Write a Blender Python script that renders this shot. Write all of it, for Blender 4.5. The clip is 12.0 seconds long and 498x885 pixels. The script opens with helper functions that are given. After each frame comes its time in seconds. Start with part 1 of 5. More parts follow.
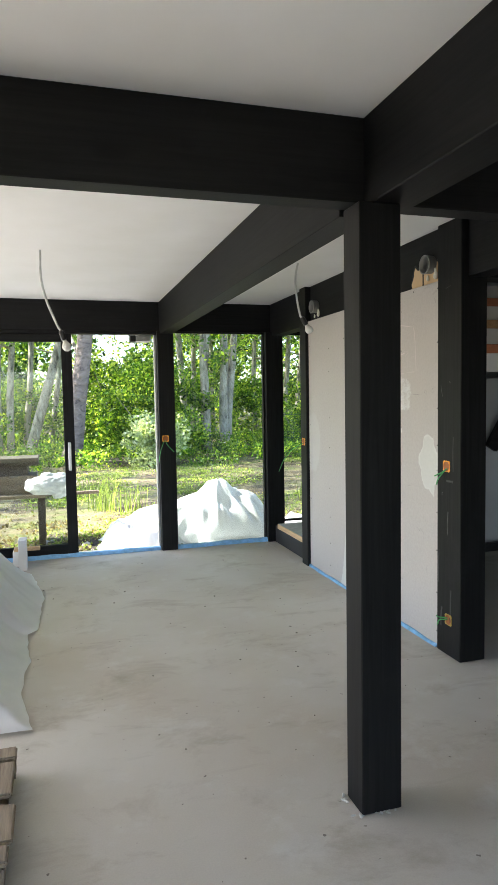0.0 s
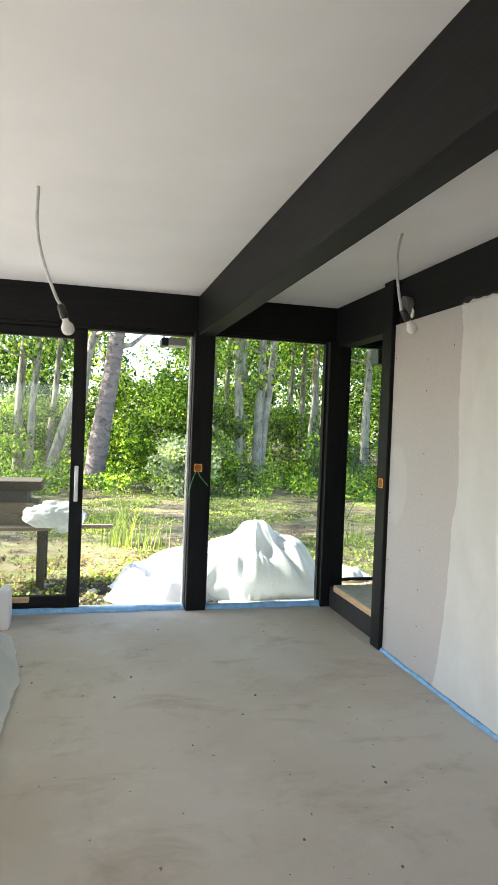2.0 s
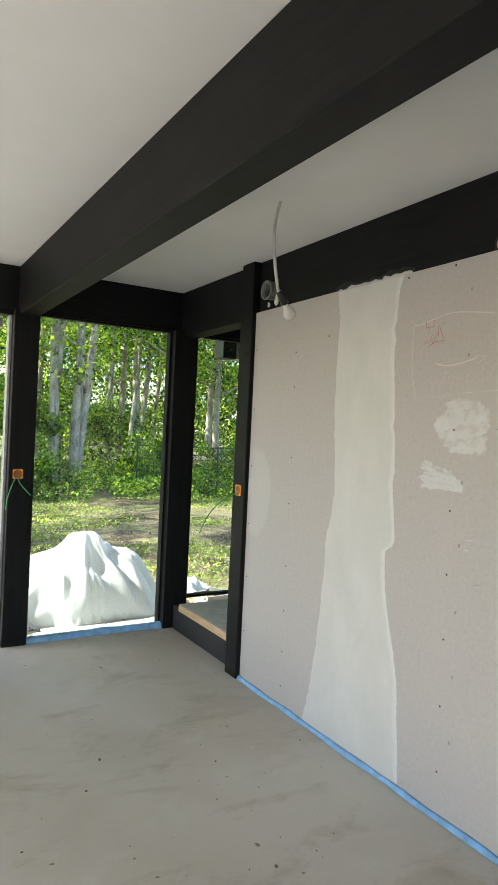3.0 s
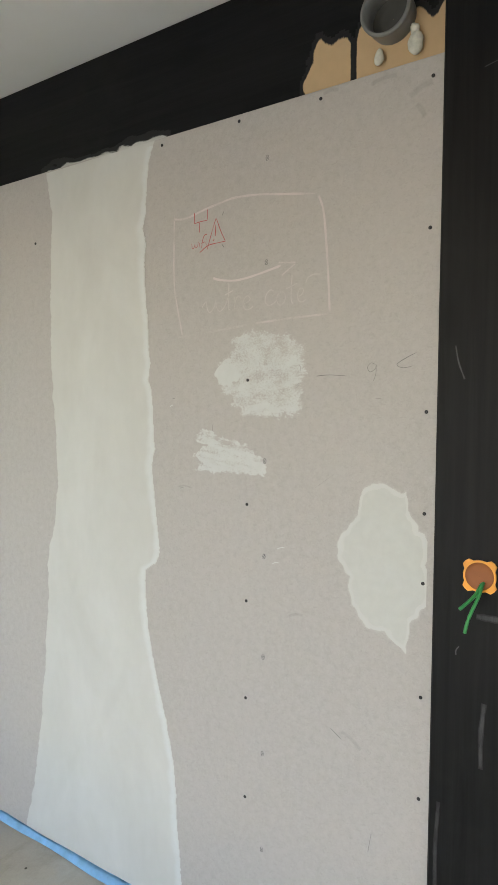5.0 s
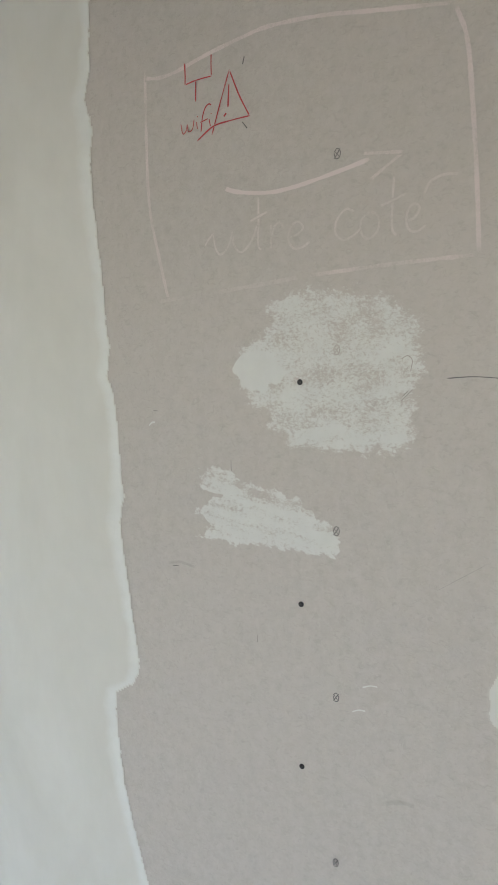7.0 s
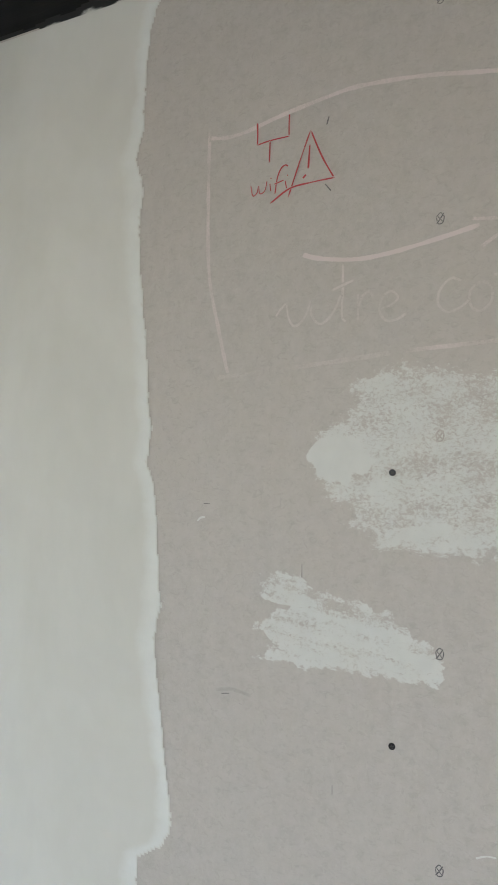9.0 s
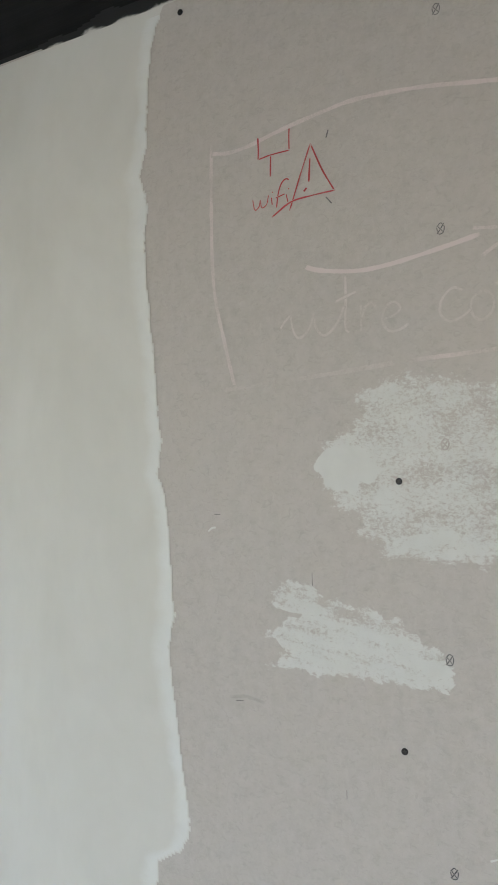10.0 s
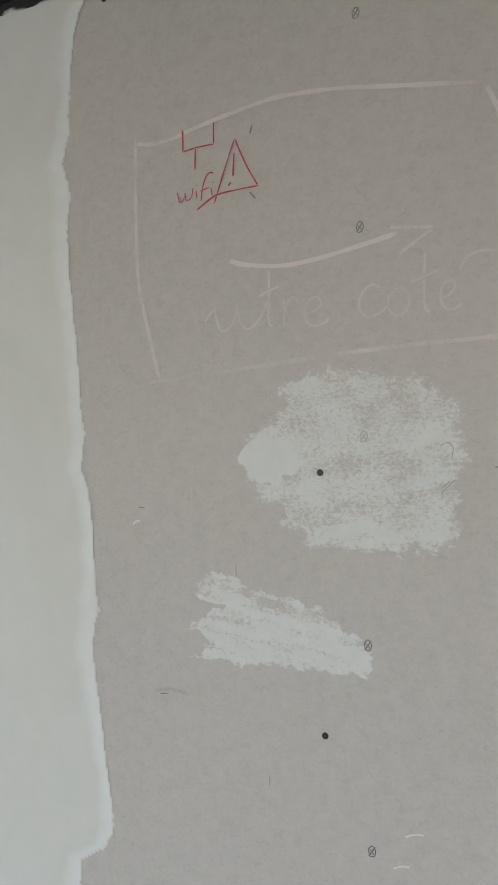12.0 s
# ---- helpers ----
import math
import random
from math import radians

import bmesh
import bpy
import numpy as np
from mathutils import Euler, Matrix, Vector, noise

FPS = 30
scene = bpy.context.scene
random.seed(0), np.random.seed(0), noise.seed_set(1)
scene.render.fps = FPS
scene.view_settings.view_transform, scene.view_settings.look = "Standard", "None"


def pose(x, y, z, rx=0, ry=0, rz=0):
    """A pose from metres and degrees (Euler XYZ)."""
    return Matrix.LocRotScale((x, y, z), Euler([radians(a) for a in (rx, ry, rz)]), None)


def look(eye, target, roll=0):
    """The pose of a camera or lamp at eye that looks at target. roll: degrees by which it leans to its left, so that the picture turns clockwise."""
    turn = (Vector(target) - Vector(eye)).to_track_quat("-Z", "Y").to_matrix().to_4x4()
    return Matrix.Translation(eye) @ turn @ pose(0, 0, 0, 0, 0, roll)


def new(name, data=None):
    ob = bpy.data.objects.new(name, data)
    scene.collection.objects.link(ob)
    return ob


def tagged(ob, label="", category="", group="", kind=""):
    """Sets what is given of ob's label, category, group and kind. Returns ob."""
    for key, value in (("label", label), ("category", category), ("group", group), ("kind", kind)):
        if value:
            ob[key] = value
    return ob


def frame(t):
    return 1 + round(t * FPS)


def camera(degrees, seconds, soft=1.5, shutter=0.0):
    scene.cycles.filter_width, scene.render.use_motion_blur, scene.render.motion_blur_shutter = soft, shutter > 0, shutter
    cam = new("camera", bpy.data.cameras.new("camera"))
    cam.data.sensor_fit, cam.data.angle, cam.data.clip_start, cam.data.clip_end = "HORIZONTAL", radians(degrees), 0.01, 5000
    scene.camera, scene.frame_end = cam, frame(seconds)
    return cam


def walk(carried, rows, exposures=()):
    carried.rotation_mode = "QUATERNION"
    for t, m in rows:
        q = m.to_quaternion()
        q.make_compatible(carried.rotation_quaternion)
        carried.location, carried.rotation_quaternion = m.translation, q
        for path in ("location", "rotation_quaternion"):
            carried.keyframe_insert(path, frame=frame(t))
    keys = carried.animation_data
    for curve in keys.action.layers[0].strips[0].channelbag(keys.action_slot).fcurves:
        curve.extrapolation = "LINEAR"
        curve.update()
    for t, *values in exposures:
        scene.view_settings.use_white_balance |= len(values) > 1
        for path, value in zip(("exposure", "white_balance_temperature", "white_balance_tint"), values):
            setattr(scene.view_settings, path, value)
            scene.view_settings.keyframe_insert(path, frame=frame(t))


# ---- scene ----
cam = camera(42.1, 12.0)

EXPOSURES = [(0.0, 2.56, 6200, 14.5), (0.5, 2.80, 6140, 15), (1.0, 2.82, 6160, 15.5), (1.5, 2.60, 6220, 16), (2.0, 2.43, 6340, 15.5), (2.5, 2.35, 6380, 15), (3.0, 2.40, 6390, 14), (3.6, 2.56, 6370, 13.5), (5.4, 2.46, 6180, 13.5), (7.0, 2.28, 6000, 14), (9.4, 2.28, 5910, 14), (12.0, 2.20, 5860, 14.5)]
PATH = [
    (0, (-0.197, -0.783, 1.539), (0.375, 1.128, 1.404), -1.0),
    (0.5, (-0.095, -0.447, 1.522), (0.559, 1.441, 1.424), -0.5),
    (1, (-0.041, -0.115, 1.514), (0.55, 1.795, 1.464), 1.6),
    (1.5, (-0.036, 0.228, 1.528), (0.490, 2.157, 1.494), 2.6),
    (2, (-0.015, 0.633, 1.483), (0.478, 2.571, 1.439), 2.2),
    (2.5, (-0.059, 0.984, 1.472), (0.566, 2.884, 1.444), 3.9),
    (3, (0.008, 1.287, 1.486), (1.024, 3.01, 1.46), 2.7),
    (3.5, (0.134, 1.586, 1.451), (1.232, 3.257, 1.461), 1.6),
    (3.6, (0.135, 1.632, 1.472), (1.263, 3.284, 1.479), 0.8),
    (3.7, (0.16, 1.7, 1.485), (1.328, 3.323, 1.481), 0.3),
    (5.3, (0.752, 2.218, 1.46), (2.441, 3.284, 1.363), 1.1),
    (5.5, (0.842, 2.284, 1.482), (2.526, 3.36, 1.386), 1.9),
    (6, (0.998, 2.459, 1.567), (2.699, 3.497, 1.401), 1.6),
    (6.5, (1.092, 2.62, 1.588), (2.846, 3.564, 1.408), 0.5),
    (7, (1.179, 2.71, 1.575), (2.918, 3.663, 1.314), -0.9),
    (7.5, (1.276, 2.849, 1.564), (3.017, 3.83, 1.468), -0.7),
    (9.5, (1.231, 2.913, 1.566), (3.051, 3.741, 1.595), 0.4),
    (10, (1.231, 2.898, 1.583), (3.026, 3.78, 1.6), -1.1),
    (10.5, (1.223, 2.899, 1.593), (3.031, 3.753, 1.605), -0.2),
    (11, (1.223, 2.891, 1.586), (3.056, 3.691, 1.606), -0.2),
    (11.5, (1.226, 2.885, 1.582), (3.07, 3.658, 1.607), -0.4),
    (12, (1.231, 2.886, 1.576), (3.107, 3.578, 1.582), -1.1),
]
walk(cam, [(t, look(eye, target, roll)) for t, eye, target, roll in PATH], EXPOSURES)


# ---- light ----
SUN_FROM = Vector((-0.75, 0.18, 0.64)).normalized()
world = bpy.data.worlds.new("sky")
scene.world = world
world.use_nodes = True
wn = world.node_tree
sky = wn.nodes.new("ShaderNodeTexSky")
sky.sky_type, sky.sun_disc = "NISHITA", False
sky.sun_elevation = math.asin(SUN_FROM.z)
sky.sun_rotation = math.atan2(SUN_FROM.x, SUN_FROM.y)
wn.links.new(sky.outputs[0], wn.nodes["Background"].inputs[0])
wn.nodes["Background"].inputs[1].default_value = 0.15

sun = new("sun", bpy.data.lights.new("sun", "SUN"))
sun.data.energy, sun.data.angle, sun.data.color = 5.0, radians(0.6), (1.0, 0.95, 0.86)
sun.matrix_world = look(SUN_FROM * 50, (0, 0, 0))


def fill_lamp(name, eye, target, w, h, power, color):
    """An added area lamp, standing in for daylight at an assumed, unseen opening."""
    ob = new(name, bpy.data.lights.new(name, "AREA"))
    ob.data.shape, ob.data.size, ob.data.size_y = "RECTANGLE", w, h
    ob.data.energy, ob.data.color = power, color
    ob.matrix_world = look(eye, target)
    return ob


# West fill is low and tilted up, standing in for bounce off sunlit ground.
fill_lamp("bounce_fill_west", (-3.5, 4.5, 0.65), (0.2, 4.2, 2.3), 2.0, 1.0, 7, (0.93, 0.97, 1.0))
fill_lamp("daylight_fill_south", (-0.6, -3.35, 1.2), (-0.6, 0, 1.2), 4.6, 2.0, 1.8, (0.95, 0.97, 1.0))


# ---- materials ----
def mat(name, rough=0.6, metal=0.0):
    m = bpy.data.materials.new(name)
    m.use_nodes = True
    b = m.node_tree.nodes["Principled BSDF"]
    b.inputs["Roughness"].default_value, b.inputs["Metallic"].default_value = rough, metal
    return m, m.node_tree, b


def coords(nt, scale=(1, 1, 1), space="Object", turn=0.0):
    tc, mp = nt.nodes.new("ShaderNodeTexCoord"), nt.nodes.new("ShaderNodeMapping")
    mp.inputs["Scale"].default_value = scale
    mp.inputs["Rotation"].default_value = (0, 0, turn)
    nt.links.new(tc.outputs[space], mp.inputs[0])
    return mp.outputs[0]


def noise_tex(nt, vec, scale, detail=4, rough=0.55, dist=0.0):
    n = nt.nodes.new("ShaderNodeTexNoise")
    n.inputs["Scale"].default_value, n.inputs["Detail"].default_value = scale, detail
    n.inputs["Roughness"].default_value, n.inputs["Distortion"].default_value = rough, dist
    nt.links.new(vec, n.inputs["Vector"])
    return n.outputs["Fac"]


def ramp(nt, fac, stops):
    r = nt.nodes.new("ShaderNodeValToRGB")
    while len(r.color_ramp.elements) < len(stops):
        r.color_ramp.elements.new(0.5)
    for e, (p, c) in zip(r.color_ramp.elements, stops):
        e.position, e.color = p, (*c, 1) if len(c) == 3 else c
    nt.links.new(fac, r.inputs[0])
    return r.outputs[0]


def mix(nt, a, b, fac, mode="MIX"):
    n = nt.nodes.new("ShaderNodeMix")
    n.data_type, n.blend_type = "RGBA", mode
    for key, v in ((0, fac), (6, a), (7, b)):
        if isinstance(v, (int, float)):
            n.inputs[key].default_value = v
        elif isinstance(v, tuple):
            n.inputs[key].default_value = (*v, 1)
        else:
            nt.links.new(v, n.inputs[key])
    return n.outputs[2]


def math_node(nt, op, a, b=0.5):
    n = nt.nodes.new("ShaderNodeMath")
    n.operation = op
    for i, v in enumerate((a, b)):
        if isinstance(v, (int, float)):
            n.inputs[i].default_value = v
        else:
            nt.links.new(v, n.inputs[i])
    return n.outputs[0]


def bump(nt, b, height, strength, distance):
    n = nt.nodes.new("ShaderNodeBump")
    n.inputs["Strength"].default_value, n.inputs["Distance"].default_value = strength, distance
    nt.links.new(height, n.inputs["Height"])
    nt.links.new(n.outputs[0], b.inputs["Normal"])


def simple(name, c, rough=0.6, metal=0.0, vary=0.15, scale=20.0, relief=0.0):
    """A paint, plastic or metal with slight mottling."""
    m, nt, b = mat(name, rough, metal)
    v = coords(nt)
    f = noise_tex(nt, v, scale, 5)
    lo, hi = tuple(x * (1 - vary) for x in c), tuple(min(1, x * (1 + vary)) for x in c)
    nt.links.new(ramp(nt, f, [(0.3, lo), (0.7, hi)]), b.inputs["Base Color"])
    if relief:
        bump(nt, b, f, 0.4, relief)
    return m


def wood(name, dark, light, rough, scale=(1, 1, 1), ring=9.0, relief=0.0006, dust=None):
    m, nt, b = mat(name, rough)
    b.inputs["Specular IOR Level"].default_value = 0.2 if dust else 0.4
    v = coords(nt, scale)
    grain = noise_tex(nt, v, ring, 6, 0.6, 0.6)
    fine = noise_tex(nt, v, ring * 6, 4, 0.6)
    c = ramp(nt, grain, [(0.3, dark), (0.7, light)])
    c = mix(nt, c, ramp(nt, fine, [(0.35, (0.7, 0.7, 0.7)), (0.65, (1.0, 1.0, 1.0))]), 0.5, "MULTIPLY")
    if dust:
        big = noise_tex(nt, coords(nt), 3.1, 5, 0.65)
        kn = nt.nodes.new("ShaderNodeTexVoronoi")
        kn.inputs["Scale"].default_value = 3.2
        nt.links.new(coords(nt, tuple(0.45 if q < 1 else 1.0 for q in scale)), kn.inputs["Vector"])
        c = mix(nt, c, (0.002, 0.002, 0.002), ramp(nt, kn.outputs["Distance"], [(0.05, (0.9, 0.9, 0.9)), (0.11, (0, 0, 0))]))
        c = mix(nt, c, dust, ramp(nt, big, [(0.56, (0, 0, 0)), (0.78, (0.55, 0.55, 0.55))]))
    nt.links.new(c, b.inputs["Base Color"])
    bump(nt, b, math_node(nt, "ADD", grain, fine), 0.35, relief)
    return m


BLACK = {
    "x": wood("black_stain_along_x", (0.0022, 0.0023, 0.0026), (0.0105, 0.0104, 0.0105), 0.58, (0.25, 6, 6), dust=(0.018, 0.0175, 0.017)),
    "y": wood("black_stain_along_y", (0.0022, 0.0023, 0.0026), (0.0105, 0.0104, 0.0105), 0.58, (6, 0.25, 6), dust=(0.018, 0.0175, 0.017)),
    "z": wood("black_stain_along_z", (0.0022, 0.0023, 0.0026), (0.0105, 0.0104, 0.0105), 0.58, (6, 6, 0.25), dust=(0.018, 0.0175, 0.017)),
}
RAW_WOOD = wood("bare_spruce", (0.50, 0.33, 0.17), (0.66, 0.47, 0.27), 0.7, (3, 1, 8))
OLD_WOOD = wood("weathered_timber", (0.17, 0.13, 0.09), (0.36, 0.29, 0.21), 0.8, (6, 0.4, 6), relief=0.002)
DARK_WOOD = wood("dark_timber", (0.05, 0.04, 0.03), (0.13, 0.105, 0.08), 0.8, (6, 0.4, 6))
OAK = wood("stair_oak", (0.36, 0.21, 0.10), (0.52, 0.33, 0.17), 0.5, (6, 0.4, 6))

m, nt, b = mat("ceiling_paint", 0.85)
f = noise_tex(nt, coords(nt), 2.0, 4)
nt.links.new(ramp(nt, f, [(0.35, (0.80, 0.79, 0.76)), (0.65, (0.84, 0.83, 0.81))]), b.inputs["Base Color"])
CEILING = m

m, nt, b = mat("cement_screed", 0.62)
v = coords(nt)
c = ramp(nt, noise_tex(nt, v, 0.9, 6, 0.6, 0.4), [(0.3, (0.47, 0.43, 0.365)), (0.5, (0.525, 0.49, 0.43)), (0.72, (0.575, 0.545, 0.49))])
c = mix(nt, c, (0.44, 0.375, 0.29), ramp(nt, noise_tex(nt, coords(nt, (0.9, 0.7, 1)), 0.8, 3, 0.5), [(0.48, (0, 0, 0)), (0.68, (0.7, 0.7, 0.7))]))
c = mix(nt, c, (0.34, 0.295, 0.23), ramp(nt, noise_tex(nt, coords(nt, (0.8, 1.25, 1)), 2.3, 7, 0.68, 0.5), [(0.53, (0, 0, 0)), (0.72, (0.85, 0.85, 0.85))]))
c = mix(nt, c, (0.27, 0.235, 0.18), ramp(nt, noise_tex(nt, coords(nt, (1.3, 3.2, 1), turn=0.7), 1.5, 6, 0.62, 1.6), [(0.58, (0, 0, 0)), (0.78, (0.36, 0.36, 0.36))]))
c = mix(nt, c, (0.62, 0.61, 0.58), ramp(nt, noise_tex(nt, v, 2.6, 6, 0.7), [(0.55, (0, 0, 0)), (0.8, (0.8, 0.8, 0.8))]))
c = mix(nt, c, ramp(nt, noise_tex(nt, v, 160, 3), [(0.3, (0.90, 0.90, 0.90)), (0.7, (1.03, 1.03, 1.03))]), 0.6, "MULTIPLY")
c = mix(nt, c, (0.10, 0.085, 0.07), ramp(nt, noise_tex(nt, v, 31, 2, 0.4), [(0.745, (0, 0, 0)), (0.765, (0.8, 0.8, 0.8))]))
nt.links.new(c, b.inputs["Base Color"])
bump(nt, b, noise_tex(nt, v, 30, 4), 0.12, 0.002)
SCREED = m

def paper_color(nt):
    v = coords(nt)
    c = ramp(nt, noise_tex(nt, v, 52, 7, 0.74), [(0.30, (0.40, 0.376, 0.35)), (0.5, (0.442, 0.418, 0.393)), (0.70, (0.475, 0.452, 0.428))])
    c = mix(nt, c, (0.50, 0.475, 0.45), ramp(nt, noise_tex(nt, v, 150, 5, 0.72), [(0.52, (0, 0, 0)), (0.70, (0.6, 0.6, 0.6))]))
    c = mix(nt, c, (0.47, 0.437, 0.407), ramp(nt, noise_tex(nt, v, 1.8, 4, 0.6), [(0.42, (0, 0, 0)), (0.75, (0.6, 0.6, 0.6))]))
    c = mix(nt, c, (0.355, 0.333, 0.305), ramp(nt, noise_tex(nt, coords(nt, (1, 0.75, 1.1)), 120, 6, 0.7, 1.2), [(0.52, (0, 0, 0)), (0.70, (0.6, 0.6, 0.6))]))
    return mix(nt, c, (0.35, 0.325, 0.295), ramp(nt, noise_tex(nt, coords(nt, (1, 1, 0.5)), 6, 6, 0.7), [(0.62, (0, 0, 0)), (0.82, (0.4, 0.4, 0.4))]))


def compound_color(nt):
    v = coords(nt, (1, 1, 0.6))
    c = ramp(nt, noise_tex(nt, v, 4.5, 5, 0.6, 0.5), [(0.3, (0.555, 0.553, 0.515)), (0.7, (0.615, 0.615, 0.583))])
    return mix(nt, c, ramp(nt, noise_tex(nt, v, 30, 4), [(0.3, (0.95, 0.95, 0.95)), (0.7, (1.0, 1.0, 1.0))]), 0.6, "MULTIPLY")


m, nt, b = mat("plasterboard_paper", 0.6)
nt.links.new(paper_color(nt), b.inputs["Base Color"])
bump(nt, b, noise_tex(nt, coords(nt), 300, 4), 0.12, 0.0003)
PAPER = m

m, nt, b = mat("joint_compound", 0.7)
nt.links.new(compound_color(nt), b.inputs["Base Color"])
bump(nt, b, noise_tex(nt, coords(nt, (1, 1, 0.35)), 12, 5), 0.2, 0.001)
COMPOUND = m


def black_color(nt):
    return ramp(nt, noise_tex(nt, coords(nt, (6, 0.25, 6)), 9, 6, 0.6, 0.6), [(0.3, (0.0035, 0.0036, 0.004)), (0.7, (0.0085, 0.0086, 0.009))])


def brushed(name, c, scale, stretch, soft, rough=0.6, base=paper_color):
    """A thin dry coat that leaves gaps: the mesh's own 'cover' value against a fine grain lets the ground show through."""
    m, nt, b = mat(name, rough)
    v = coords(nt, stretch)
    g = math_node(nt, "ADD", math_node(nt, "MULTIPLY", noise_tex(nt, v, scale, 8, 0.85, 0.6), 0.85),
                  math_node(nt, "MULTIPLY", noise_tex(nt, v, scale * 0.22, 3, 0.6), 0.15))
    at = nt.nodes.new("ShaderNodeAttribute")
    at.attribute_name = "cover"
    over = math_node(nt, "ADD", at.outputs["Fac"], g)
    r = nt.nodes.new("ShaderNodeMapRange")
    r.inputs["From Min"].default_value, r.inputs["From Max"].default_value = 1.0 - soft, 1.0 + soft
    nt.links.new(over, r.inputs["Value"])
    f = noise_tex(nt, coords(nt), 40, 4)
    top = ramp(nt, f, [(0.3, tuple(x * 0.94 for x in c)), (0.7, c)])
    nt.links.new(mix(nt, base(nt), top, r.outputs[0]), b.inputs["Base Color"])
    bump(nt, b, r.outputs[0], 0.15, 0.0006)
    return m


FILLER = brushed("dry_filler", (0.60, 0.61, 0.59), 260, (1, 0.7, 1.05), 0.035)
CHALK = brushed("pink_chalk", (0.62, 0.55, 0.54), 330, (1, 1, 1), 0.13)
FAINT_CHALK = brushed("faint_pink_chalk", (0.62, 0.565, 0.55), 330, (1, 1, 1), 0.18)
RED_PENCIL = brushed("red_pencil", (0.42, 0.045, 0.05), 600, (1, 1, 1), 0.2)
GRAPHITE = brushed("graphite", (0.07, 0.07, 0.08), 600, (1, 1, 1), 0.2)


def glass_mat():
    m = bpy.data.materials.new("window_glass")
    m.use_nodes = True
    nt = m.node_tree
    nt.nodes.remove(nt.nodes["Principled BSDF"])
    tr, gl, fr, mx = (nt.nodes.new("ShaderNode" + k) for k in ("BsdfTransparent", "BsdfGlossy", "Fresnel", "MixShader"))
    tr.inputs[0].default_value = (0.82, 0.86, 0.83, 1)
    gl.inputs["Roughness"].default_value = 0.01
    fr.inputs["IOR"].default_value = 1.45
    nt.links.new(fr.outputs[0], mx.inputs[0])
    nt.links.new(tr.outputs[0], mx.inputs[1])
    nt.links.new(gl.outputs[0], mx.inputs[2])
    nt.links.new(mx.outputs[0], nt.nodes["Material Output"].inputs["Surface"])
    return m


GLASS = glass_mat()
BLUE_TAPE = simple("blue_foam_strip", (0.22, 0.45, 0.72), 0.6, vary=0.2)
METAL = simple("brushed_steel", (0.55, 0.55, 0.54), 0.35, 0.8)
GREY_METAL = simple("galvanised_sheet", (0.36, 0.36, 0.35), 0.5, 0.5)
DARK_METAL = simple("blackened_screw", (0.02, 0.02, 0.022), 0.45, 0.6)
ORANGE = simple("orange_plastic", (0.80, 0.33, 0.02), 0.45)
SHADED_IN = simple("shaded_box_inside", (0.28, 0.09, 0.02), 0.6)
GREEN = simple("green_cable", (0.05, 0.30, 0.08), 0.45)
WHITE_CABLE = simple("grey_white_conduit", (0.55, 0.55, 0.53), 0.5)
SOCKET = simple("black_bakelite", (0.012, 0.012, 0.012), 0.35)
WHITE_PAINT = simple("white_paint", (0.72, 0.71, 0.69), 0.8, vary=0.05, scale=4)
GREY_PAINT = simple("grey_wall_paint", (0.30, 0.31, 0.32), 0.8, vary=0.1, scale=3)
PVC = simple("pvc_pipe", (0.20, 0.20, 0.19), 0.45)
FOAM = simple("expanding_foam", (0.66, 0.64, 0.54), 0.9, relief=0.004, scale=60)
BENCH_TOP = simple("grey_green_board_face", (0.46, 0.47, 0.44), 0.7)
NEAR_BLACK = simple("near_black_board", (0.02, 0.02, 0.02), 0.8)
TERRACOTTA = simple("terracotta_board", (0.42, 0.16, 0.08), 0.8)

m, nt, b = mat("frosted_bulb", 0.25)
b.inputs["Base Color"].default_value = (0.85, 0.84, 0.80, 1)
b.inputs["Transmission Weight"].default_value = 0.35
BULB = m

m, nt, b = mat("milky_plastic_sheet", 0.38)
v = coords(nt)
nt.links.new(ramp(nt, noise_tex(nt, v, 5, 5), [(0.3, (0.72, 0.74, 0.75)), (0.7, (0.84, 0.85, 0.85))]), b.inputs["Base Color"])
bump(nt, b, noise_tex(nt, v, 7, 4, 0.5, 0.8), 0.12, 0.004)
tl, mx = nt.nodes.new("ShaderNodeBsdfTranslucent"), nt.nodes.new("ShaderNodeMixShader")
tl.inputs[0].default_value, mx.inputs[0].default_value = (0.85, 0.86, 0.86, 1), 0.35
nt.links.new(b.outputs[0], mx.inputs[1])
nt.links.new(tl.outputs[0], mx.inputs[2])
nt.links.new(mx.outputs[0], nt.nodes["Material Output"].inputs["Surface"])
PLASTIC = m


def leaf_mat(name, lo, mid, hi):
    m, nt, b = mat(name, 0.5)
    g = nt.nodes.new("ShaderNodeNewGeometry")
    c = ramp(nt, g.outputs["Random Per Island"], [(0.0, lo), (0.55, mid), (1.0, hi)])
    # Clump-sized noise paints sunlit clumps and shaded gaps into the leaf colour.
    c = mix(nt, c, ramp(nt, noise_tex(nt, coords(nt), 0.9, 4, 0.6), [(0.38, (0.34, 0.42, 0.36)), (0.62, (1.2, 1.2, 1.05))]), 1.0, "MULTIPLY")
    nt.links.new(c, b.inputs["Base Color"])
    tl, mx = nt.nodes.new("ShaderNodeBsdfTranslucent"), nt.nodes.new("ShaderNodeMixShader")
    nt.links.new(mix(nt, c, (1.5, 1.6, 0.7), 1.0, "MULTIPLY"), tl.inputs[0])
    mx.inputs[0].default_value = 0.5
    nt.links.new(b.outputs[0], mx.inputs[1])
    nt.links.new(tl.outputs[0], mx.inputs[2])
    nt.links.new(mx.outputs[0], nt.nodes["Material Output"].inputs["Surface"])
    return m


